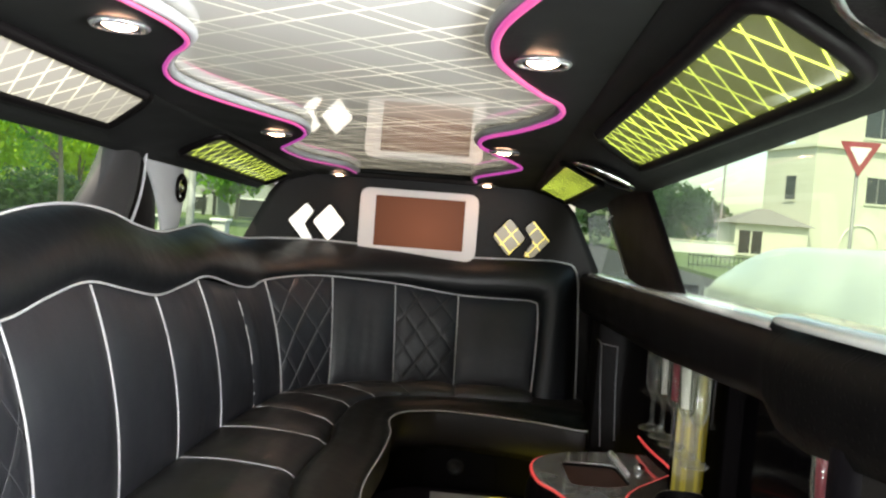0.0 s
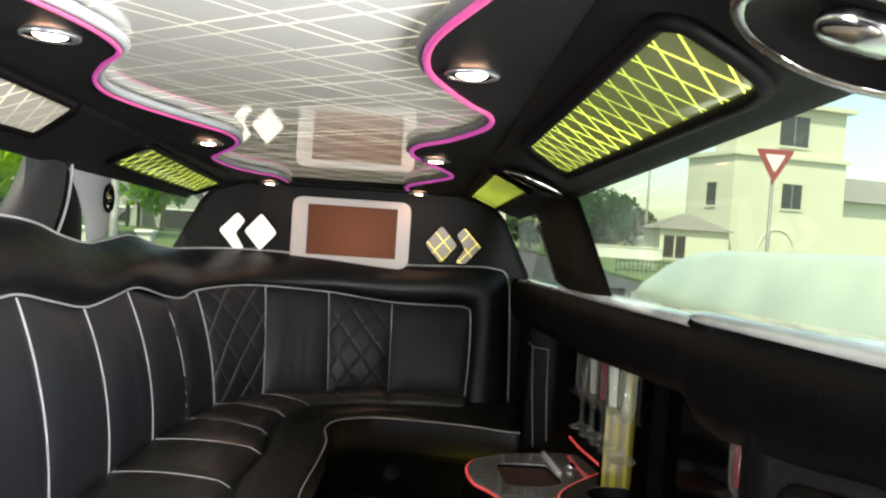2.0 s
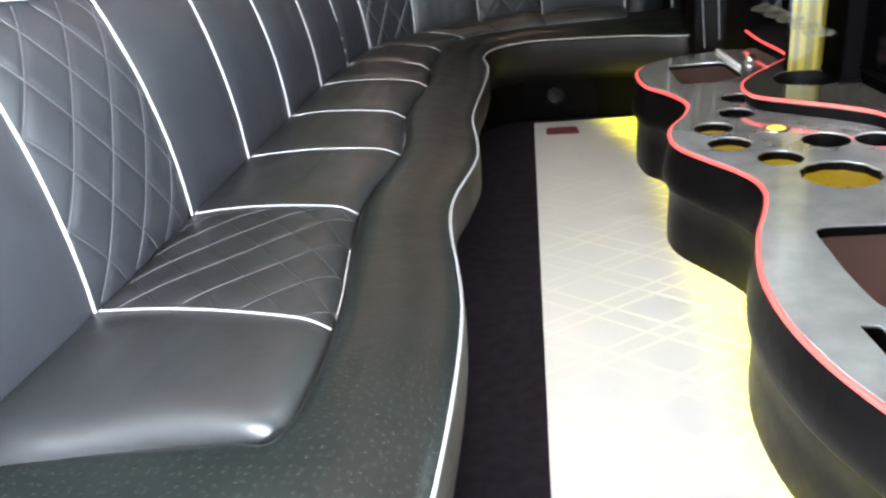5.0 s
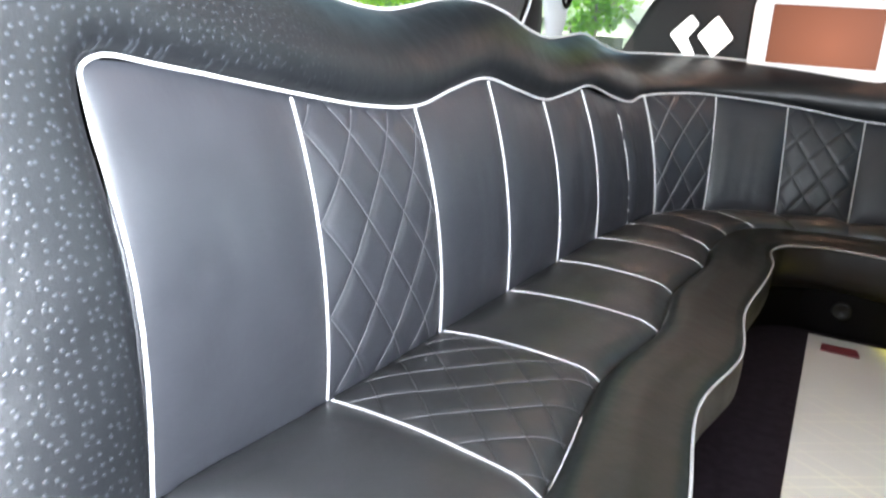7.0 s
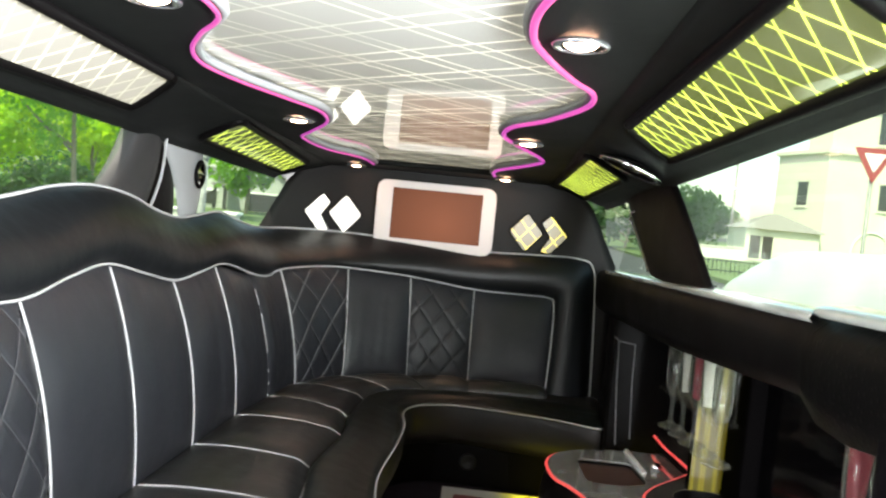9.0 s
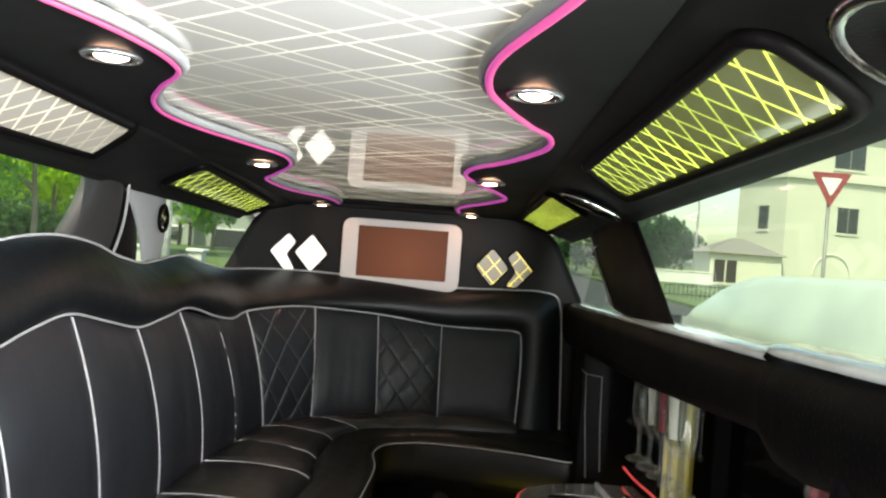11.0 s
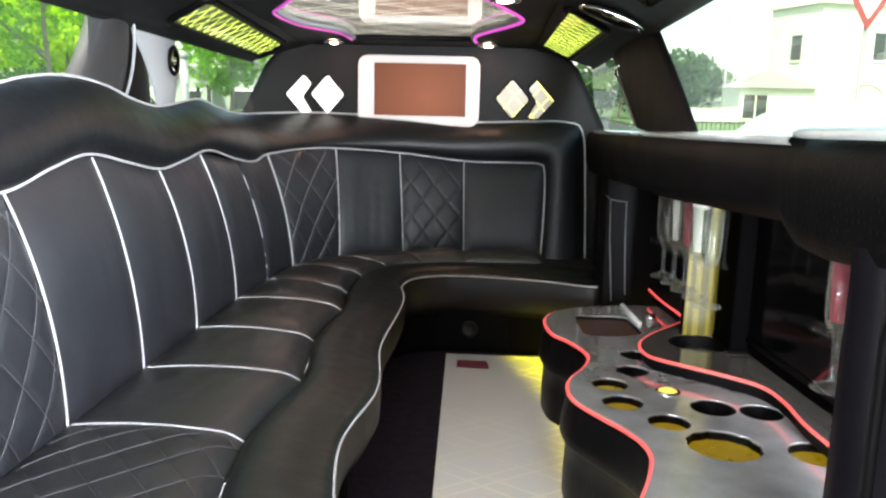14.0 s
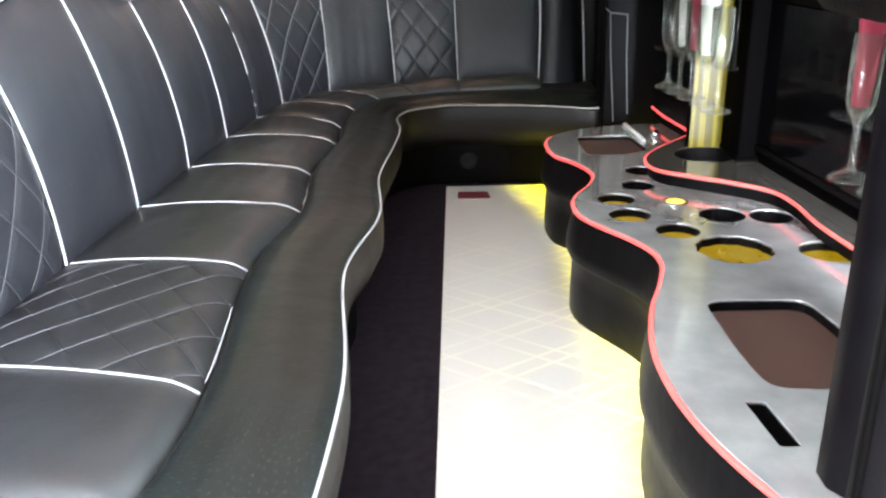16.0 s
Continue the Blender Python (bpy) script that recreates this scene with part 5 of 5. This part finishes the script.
M_LEAF3 = leafy("mid_green_leaf", (0.11, 0.22, 0.045))
M_LEAF2 = leafy("dark_leaf", (0.038, 0.085, 0.040))
M_CAR = paint("white_car_paint", (0.54, 0.56, 0.48), 0.25, vary=0.04, coat=0.5)
M_VAN = paint("streaked_pale_body", (0.50, 0.535, 0.45), 0.3, vary=0.45, scale=1.3, coat=0.4)
M_RED = paint("sign_red", (0.30, 0.035, 0.035), 0.5)
M_POST = paint("sign_post", (0.22, 0.22, 0.21), 0.5, 0.4)
M_WHITE = paint("sign_white", (0.8, 0.8, 0.78), 0.5)
G = -0.35

roof_rows = []
for k in range(25):
    y = lerp(NEAR_Y, FAR_Y + 0.12, k / 24)
    roof_rows.append([(x, y, ceil_z(0, y) + 0.085 - 0.10 * abs(x / 0.76) ** 2.5) for x in (-0.76, -0.7, -0.6, -0.45, -0.25, 0, 0.25, 0.45, 0.6, 0.7, 0.76)])
rf = part("roof", surface(roof_rows), paint("white_car_roof", (0.7, 0.7, 0.7), 0.3, coat=0.5))
tagged(rf, "white painted roof of the limousine", "roof", kind="structure")

side = part("body_side", surface([[(0.762, y, sill_z(y) - 0.012), (0.80, y, sill_z(y) - 0.03), (1.0, y, low_edge(y) + 0.045), (1.18, y, low_edge(y) + 0.03), (1.205, y, low_edge(y)), (1.205, y, -0.1)]
                                 for y in [lerp(-0.28, FAR_Y + 0.1, k / 40) for k in range(41)]]), M_CAR)
tagged(side, "white painted outer side of the limousine", "car body", kind="structure")
gr = part("ground", box(-300, 300, -300, 400, G - 0.2, G), M_ASPHALT, smooth=False)
tagged(gr, "grey asphalt ground round the car", "ground", kind="structure")
for nm, x0, x1 in (("verge_right", 7.0, 120.0), ("verge_left", -120.0, -6.0)):
    v = part(nm, box(x0, x1, -60, 150, G, G + 0.12), M_GRASS, smooth=False)
    tagged(v, "grassy verge beyond the kerb", "verge", kind="structure")


def roof_block(x0, x1, y0, y1, z, h):
    bm = bmesh.new()
    o = 0.5
    base = [bm.verts.new(p) for p in ((x0 - o, y0 - o, z), (x1 + o, y0 - o, z), (x1 + o, y1 + o, z), (x0 - o, y1 + o, z))]
    mx, my = (x0 + x1) / 2, (y0 + y1) / 2
    long_y = (y1 - y0) > (x1 - x0)
    d = min(x1 - x0, y1 - y0) / 2
    top = [bm.verts.new((mx, y0 + d, z + h)), bm.verts.new((mx, y1 - d, z + h))] if long_y else [bm.verts.new((x0 + d, my, z + h)), bm.verts.new((x1 - d, my, z + h))]
    bm.faces.new(base[::-1])
    if long_y:
        bm.faces.new((base[0], base[1], top[0])), bm.faces.new((base[1], base[2], top[1], top[0]))
        bm.faces.new((base[2], base[3], top[1])), bm.faces.new((base[3], base[0], top[0], top[1]))
    else:
        bm.faces.new((base[0], base[1], top[1], top[0])), bm.faces.new((base[1], base[2], top[1]))
        bm.faces.new((base[2], base[3], top[0], top[1])), bm.faces.new((base[3], base[0], top[0]))
    return bm


tower = thing("apartment_building", "cream stucco building with a square tower and dark windows", "building", (18.42, 46.3, G))
tower.rotation_euler = (0, 0, radians(15))


def house_part(name, bm, mat, house, m, label=""):
    bm.transform(m)
    return part(name, bm, mat, house, label, False)


def tower_part(name, bm, mat, parent=None, label=""):
    """Heights are those of the place; the plan is the tower's own, from its near corner."""
    return house_part(name, bm, mat, parent or tower, Matrix.Translation((0, 0, -G)), label)


tower_part("tower_wall", box(0, 8.0, 0, 4.7, G, 6.25), M_STUCCO)
tower_part("string_course", box(-0.18, 8.18, -0.18, 4.88, 6.25, 6.50), M_STUCCO)
tower_part("upper_wall", box(0.15, 7.85, 0.12, 2.2, 6.5, 9.35), M_STUCCO)
tower_part("cornice", box(-0.25, 8.3, -0.3, 2.6, 9.35, 9.62), M_STUCCO)
tower_part("wing_wall", box(8.0, 22, 0.9, 11, G, 4.1), M_STUCCO)
tower_part("roof", roof_block(8.1, 22, 0.9, 11, 4.1, 2.0), M_TILES)
square = Matrix.Rotation(radians(-15), 4, "Z")


def porch_part(name, bm, mat, parent=None, label=""):
    bm.transform(square)
    return tower_part(name, bm, mat, parent, label)


porch_part("porch_wall", box(-4.35, -0.35, -0.9, 2.6, G, 1.62), M_STUCCO)
bm = roof_block(-4.1, -0.55, -0.65, 2.4, 1.62, 0.95)
porch_part("porch_roof", bm, M_TILES)
for u0, u1 in ((-4.12, -3.52), (-3.42, -2.86)):
    w_ = porch_part("window", box(u0, u1, -0.93, -0.85, -0.05, 1.23), M_DARKWIN, label="dark window")
    porch_part("sill", box(u0 - 0.06, u1 + 0.04, -0.97, -0.88, -0.15, -0.05), M_STUCCO, w_)
tower_part("arch", tube([(3.3 + 1.25 * math.cos(k * math.pi / 16), -0.02, 0.75 + 1.25 * math.sin(k * math.pi / 16)) for k in range(17)], 0.06, 6), M_STUCCO, label="arched stucco moulding")
for u0, u1, z0, z1, face in ((3.1, 5.15, 7.05, 8.85, 0.12), (3.45, 4.85, 3.3, 4.78, 0.0)):
    w_ = tower_part("window", box(u0, u1, face - 0.03, face + 0.05, z0, z1), M_DARKWIN, label="dark window")
    tower_part("sill", box(u0 - 0.1, u1 + 0.1, face - 0.07, face + 0.02, z0 - 0.12, z0), M_STUCCO, w_)
    tower_part("lintel", box(u0 - 0.1, u1 + 0.1, face - 0.07, face + 0.02, z1, z1 + 0.1), M_STUCCO, w_)
    tower_part("mullion", box((u0 + u1) / 2 - 0.03, (u0 + u1) / 2 + 0.03, face - 0.05, face + 0.02, z0, z1), M_TILES, w_)
for w0, w1, z0, z1 in ((1.6, 2.5, 3.26, 4.65), (0.15, 0.6, 0.4, 1.35)):
    w_ = tower_part("window", box(-0.03, 0.05, w0, w1, z0, z1), M_DARKWIN, label="dark window")
    tower_part("sill", box(-0.07, 0.02, w0 - 0.1, w1 + 0.1, z0 - 0.12, z0), M_STUCCO, w_)
    tower_part("lintel", box(-0.07, 0.02, w0 - 0.1, w1 + 0.1, z1, z1 + 0.1), M_STUCCO, w_)

sign = thing("yield_sign", "red and white triangular give-way sign on a grey post", "road sign", (8.33, 17.9, G))
part("post", lathe([(0.04, 0.0), (0.04, 3.1), (0.0001, 3.1)], 10), M_POST, sign)
for nm, s, y, mat in (("triangle", 0.45, 0.0, M_RED), ("centre", 0.24, -0.012, M_WHITE)):
    pts = round_poly([(-s, s * 0.577), (s, s * 0.577), (0, -s * 1.155)], 0.05)
    bm = flat_sheet([pts], 0.02, lambda a, b: 0)
    for v in bm.verts:
        v.co = Vector((v.co.x, y - v.co.z - 0.05, v.co.y + 3.36))
    part(nm, bm, mat, sign, smooth=False)


SALOON = ((-2.2, 0.35), (-2.25, 0.6), (-2.15, 0.85), (-1.9, 0.98), (-1.2, 1.08), (-0.55, 1.48), (0.2, 1.55), (1.0, 1.5), (1.75, 1.12), (2.2, 1.0), (2.28, 0.7), (2.2, 0.35))
ESTATE = ((-3.0, 0.35), (-3.08, 0.7), (-2.95, 1.12), (-2.6, 1.36), (-1.5, 1.395), (-0.4, 1.38), (0.6, 1.355), (1.35, 1.325), (1.9, 1.19), (2.5, 0.95), (2.95, 0.80), (3.05, 0.55), (2.95, 0.35))


def parked_car(x, y, rz, label, side, glass, axles, body=M_CAR):
    t = thing("parked_car", label, "car", (x, y, G), "parked cars")
    t.rotation_euler = (0, 0, rz)
    tops = side[1:-1]
    rows = []
    for k in range(49):
        a = lerp(tops[0][0], tops[-1][0], k / 48)
        j = max(i for i in range(len(tops) - 1) if tops[i][0] <= a + 1e-9)
        f = (a - tops[j][0]) / (tops[j + 1][0] - tops[j][0])
        top = catmull([(q, 0) for _, q in tops], j + f)[0]
        belt = min(0.93, top - 0.05)
        end = 1 - 0.12 * abs(2 * k / 48 - 1) ** 6
        roof = lerp(0.80, 0.66, max(0, min(1, (top - 0.95) / 0.45)))
        half = [(0.80, 0.30), (0.865, 0.42), (0.885, 0.62), (0.88, 0.80), (0.865, belt), (lerp(0.86, roof, 0.9), lerp(belt, top, 0.86)), (roof * 0.93, lerp(belt, top, 0.95)), (roof * 0.7, top), (0.0, top + 0.012)]
        half = [(x * end, z) for x, z in half]
        rows.append([(x, a, z) for x, z in half] + [(-x, a, z) for x, z in half[-2::-1]])
    bm = surface(rows)
    bm.verts.ensure_lookup_table()
    k = len(rows[0])
    bm.faces.new(bm.verts[:k])
    bm.faces.new(bm.verts[-k:])
    bmesh.ops.recalc_face_normals(bm, faces=bm.faces)
    part("body", bm, body, t)
    for sx in (-1, 1):
        for a0, a1, b0, b1 in glass:
            bm = bmesh.new()
            bm.faces.new([bm.verts.new((sx * q, a, b)) for q, a, b in ((0.868, a0, 0.96), (0.868, a1, 0.96), (0.735, b1, 1.30), (0.735, b0, 1.30))])
            bm.normal_update()
            part("side_window", bm, M_PALEWIN, t, smooth=False)
        for wy in axles:
            wh = part("wheel", lathe([(0.0001, -0.1), (0.2, -0.1), (0.31, -0.09), (0.33, -0.05), (0.33, 0.05), (0.31, 0.09), (0.2, 0.1), (0.0001, 0.1)], 20), M_BLACK, t)
            wh.matrix_local = pose(sx * 0.8, wy, 0.33, 0, 90, 0)
            for k in (-1, 1):
                part("rim", lathe([(0.0001, k * 0.106), (0.05, k * 0.108), (0.17, k * 0.104), (0.2, k * 0.101)], 16), M_GREY_TRIM, wh, "grey wheel rim")
    return t


# solid body added for a pale, see-through patch in the right-hand window
parked_car(3.52, 5.55, 0.0, "low pale van-shaped body added for a hazy patch beside the limousine", ESTATE, (), (-1.9, 1.9), M_VAN)
parked_car(-20.5, 53.0, radians(75), "white car parked under the trees", SALOON, ((-1.0, 0.1, -0.5, 0.1), (0.2, 1.4, 0.2, 1.0)), (-1.4, 1.4))


def tree(x, y, h, r, seed, leafm, n=1500, low=0.25, leaf=0.16, label="leafy green tree with a brown trunk", base=G + 0.1, puffs=16, puff=0.38, thick=1.0, sort="tree"):
    """Trunk, limbs, and a crown of small leaves that gather in puffs."""
    rng = random.Random(seed)
    t = thing(sort, label, sort, (x, y, base), sort + "s")
    bm = bmesh.new()
    add_tube(bm, [(0, 0, 0), (0.05 * r, 0.02, h * 0.25), (0.02, -0.04 * r, h * 0.5), (0.06 * r, 0, h * 0.8)], [q * h * thick for q in (0.02, 0.016, 0.012, 0.005)], 8)
    tips = []
    for k in range(9):
        a = k * 2.4 + rng.random()
        z0 = h * (low + 0.05 + 0.5 * rng.random())
        e = Vector((math.cos(a) * r * (0.5 + 0.4 * rng.random()), math.sin(a) * r * (0.5 + 0.4 * rng.random()), min(h * 0.92, z0 + h * 0.22 * rng.random() + 0.1 * h)))
        add_tube(bm, [(0.03 * r, 0, z0), (e.x * 0.5, e.y * 0.5, lerp(z0, e.z, 0.4)), tuple(e)], [0.010 * h * thick, 0.006 * h, 0.002 * h], 6)
        tips.append(e)
    part("trunk", bm, M_BARK, t)
    verts, faces = [], []
    mid, hz = h * (low + 1.0) / 2, h * (1.0 - low) / 2
    clumps = list(tips)
    for _ in range(puffs):
        d = Vector((rng.gauss(0, 1), rng.gauss(0, 1), rng.gauss(0, 1))).normalized() * rng.uniform(0.45, 0.85)
        clumps.append(Vector((d.x * r, d.y * r, mid + d.z * hz)))
    sizes = [r * puff * rng.uniform(0.65, 1.25) for _ in clumps]
    for k in range(n):
        j = rng.randrange(len(clumps))
        d = Vector((rng.gauss(0, 1), rng.gauss(0, 1), rng.gauss(0.25, 0.8))).normalized()
        p = clumps[j] + d * (sizes[j] * rng.uniform(0.55, 1.0) ** 0.5)
        u = (d + Vector((rng.gauss(0, 0.8), rng.gauss(0, 0.8), rng.gauss(0, 0.8)))).cross(Vector((rng.gauss(0, 1), rng.gauss(0, 1), rng.gauss(0, 1)))).normalized()
        w = u.cross(d + Vector((rng.gauss(0, 0.5), rng.gauss(0, 0.5), rng.gauss(0, 0.5)))).normalized()
        s = leaf * rng.uniform(0.6, 1.4)
        i = len(verts)
        verts += [p - u * s, p + w * s * 0.55, p + u * s, p - w * s * 0.55]
        faces.append((i, i + 1, i + 2, i + 3))
    me = bpy.data.meshes.new("crown")
    me.from_pydata([tuple(v) for v in verts], [], faces)
    me.materials.append(leafm)
    cr = new("crown", me)
    cr.parent = t
    return t


tree(-12.1, 18.0, 3.35, 2.15, 1, M_LEAF, 11000, 0.26, 0.075, "round bright yellow-green tree across the road", puffs=34, puff=0.30)
tree(-10.7, 20.5, 3.5, 1.6, 2, M_LEAF, 7000, 0.28, 0.085, "round bright yellow-green tree across the road", puffs=26, puff=0.30)
tree(-7.7, 14.0, 4.6, 1.25, 3, M_LEAF3, 2200, 0.30, 0.06, "slender tree with a pale trunk and thin leaves", thick=0.7)
tree(-9.1, 9.0, 8.0, 2.6, 4, M_LEAF2, 3500, 0.40, 0.13, "tall dark street tree with a thick trunk", thick=1.25)
tree(-10.3, 9.4, 8.5, 2.6, 13, M_LEAF2, 3500, 0.42, 0.13, "tall dark street tree with a thick trunk")
tree(-20.0, 27.0, 9.0, 4.6, 5, M_LEAF2, 9000, 0.10, 0.17, "tall dark green tree behind the verge", puffs=30)
tree(-14.5, 30.0, 8.0, 4.0, 6, M_LEAF3, 8000, 0.12, 0.16, "tall green tree behind the verge", puffs=28)
tree(-26.0, 28.0, 8.0, 4.2, 7, M_LEAF3, 6000, 0.10, 0.18, "tall green tree behind the verge", puffs=24)
tree(-12.6, 40.0, 5.4, 2.2, 8, M_LEAF3, 4000, 0.15, 0.17, "dark green tree beside the house")
tree(7.6, 46.0, 4.2, 2.4, 11, M_LEAF2, 4000, 0.05, 0.17, "dark green tree at the roadside", G)
tree(12.6, 58.0, 4.6, 3.0, 12, M_LEAF2, 5000, 0.05, 0.2, "dark green tree at the roadside", G)
tree(20.0, 84.0, 5.0, 4.2, 9, M_LEAF2, 4500, 0.05, 0.32, "round dark green tree beside the building", G)

for x, y, h, r, k in ((-11.6, 17.2, 1.05, 0.75, 31), (-10.5, 16.8, 1.25, 0.8, 32), (-9.5, 16.6, 1.5, 0.85, 33), (-8.6, 16.2, 1.45, 0.7, 34)):
    tree(x, y, h, r, k, M_LEAF2, 2600, 0.06, 0.055, "dark green shrub below the street trees", puffs=14, puff=0.42, sort="shrub")

M_SIDING = paint("grey_siding", (0.36, 0.38, 0.36), 0.8, vary=0.1, scale=1.5)
house = thing("house", "pale grey house with two gables and a porch across the road", "house", (-14, 45, G))
hi = Matrix.Translation((14, -45, -G))


def gable(x0, x1, y0, y1, z0, z1, over=0.25):
    """A gabled block: the end wall up to the ridge, and two roof slopes that stand over it."""
    mx = (x0 + x1) / 2
    bm = bmesh.new()
    ends = []
    for y in (y0, y1):
        ends.append([bm.verts.new(p) for p in ((x0, y, G), (x1, y, G), (x1, y, z0), (mx, y, z1), (x0, y, z0))])
    bm.faces.new(ends[0])
    bm.faces.new(ends[1][::-1])
    for k in (1, 4):
        j = (k + 1) % 5
        bm.faces.new((ends[0][k], ends[1][k], ends[1][j], ends[0][j]))
    bmesh.ops.recalc_face_normals(bm, faces=bm.faces)
    house_part("wall", bm, M_SIDING, house, hi)
    for s in (-1, 1):
        e = mx + s * ((x1 - x0) / 2 + over)
        ez = z0 - over * (z1 - z0) / ((x1 - x0) / 2)
        rb_ = surface([[(mx, y, z1 + 0.02), (e, y, ez + 0.02), (e, y, ez + 0.16), (mx, y, z1 + 0.18)] for y in (y0 - over, y1)], closed=True)
        house_part("roof", rb_, M_TILES, house, hi, "grey roof slope")
        house_part("bargeboard", surface([[(mx, y, z1), (e, y, ez), (e, y, ez + 0.2), (mx, y, z1 + 0.2)] for y in (y0 - over - 0.05, y0 - over - 0.01)], closed=True), M_WHITE, house, hi, "white bargeboard")


gable(-15.3, -11.3, 45.0, 56.0, 1.15, 2.75)
gable(-18.2, -15.4, 46.0, 56.0, 0.95, 2.0)
for x0, x1, y, z0, z1 in ((-14.2, -12.4, 45.0, -0.2, 0.8), (-17.4, -16.3, 46.0, 0.0, 0.75), (-13.6, -13.0, 45.0, 1.3, 1.8)):
    house_part("window", box(x0, x1, y - 0.06, y + 0.02, z0, z1), M_DARKWIN, house, hi, "dark window")
    house_part("window_frame", box(x0 - 0.1, x1 + 0.1, y - 0.09, y + 0.02, z1, z1 + 0.1), M_WHITE, house, hi, "white window head")
for x in (-15.6, -15.0):
    house_part("porch_post", box(x - 0.08, x + 0.08, 43.6, 43.76, G, 1.1), M_DARKWIN, house, hi, "dark porch post")
house_part("porch_roof", box(-15.8, -14.8, 43.5, 45.0, 1.1, 1.22), M_TILES, house, hi)
gw = thing("garden_wall", "low pale garden wall before the building", "garden wall", (9, 44.6, G))
part("wall", box(0, 4.9, 0, 0.25, 0, 0.75), M_PLAIN_STUCCO, gw, smooth=False)
part("coping", box(-0.05, 4.95, -0.05, 0.30, 0.75, 0.82, 0.02), M_STUCCO, gw)
rg = thing("iron_railing", "dark iron railing along the verge", "railing", (7.1, 27.0, G + 0.12))
for z in (0.10, 0.42):
    part("rail", box(0, 3.6, -0.015, 0.015, z, z + 0.035), M_DARKWIN, rg, smooth=False)
for k in range(25):
    part("bar", box(k * 0.15 - 0.012, k * 0.15 + 0.012, -0.012, 0.012, 0, 0.52), M_DARKWIN, rg, smooth=False)
pole = thing("street_pole", "thin grey street pole", "pole", (14.5, 50, G))
part("pole", lathe([(0.09, 0), (0.06, 6.5), (0.0001, 6.5)], 8), M_POST, pole)
for x, y, h in ((-10.4, 12.0, 7.0), (-11.15, 12.0, 6.5), (-7.05, 19.0, 2.1)):
    t = thing("street_pole", "pale street pole among the trees", "pole", (x, y, G), "poles")
    part("pole", lathe([(0.11, 0), (0.09, h), (0.0001, h)], 10), M_GREY_TRIM, t)
    part("cap", lathe([(0.12, h - 0.06), (0.13, h), (0.06, h + 0.05), (0.0001, h + 0.06)], 10), M_GREY_TRIM, t)
fw = thing("front_wall", "low white rendered wall behind the verge", "garden wall", (-16, 24.5, G))
part("wall", box(-7, 4.5, 0, 0.25, 0, 0.95), M_PLAIN_STUCCO, fw, smooth=False)
part("coping", box(-7.05, 4.55, -0.06, 0.31, 0.95, 1.03, 0.02), M_PLAIN_STUCCO, fw, "pale coping")
for x in (-7.3, -6.0):
    t = thing("gate_pier", "pale gate pier with a flat cap", "gate pier", (x, 18.2, G + 0.12), "gate piers")
    part("shaft", box(-0.16, 0.16, -0.16, 0.16, 0, 0.62, 0.01), M_PLAIN_STUCCO, t)
    part("cap", box(-0.21, 0.21, -0.21, 0.21, 0.62, 0.70, 0.02), M_WHITE, t)
parked_car(-17.5, 19.5, radians(100), "white car parked beyond the street trees", SALOON, ((-1.0, 0.1, -0.5, 0.1), (0.2, 1.4, 0.2, 1.0)), (-1.4, 1.4))
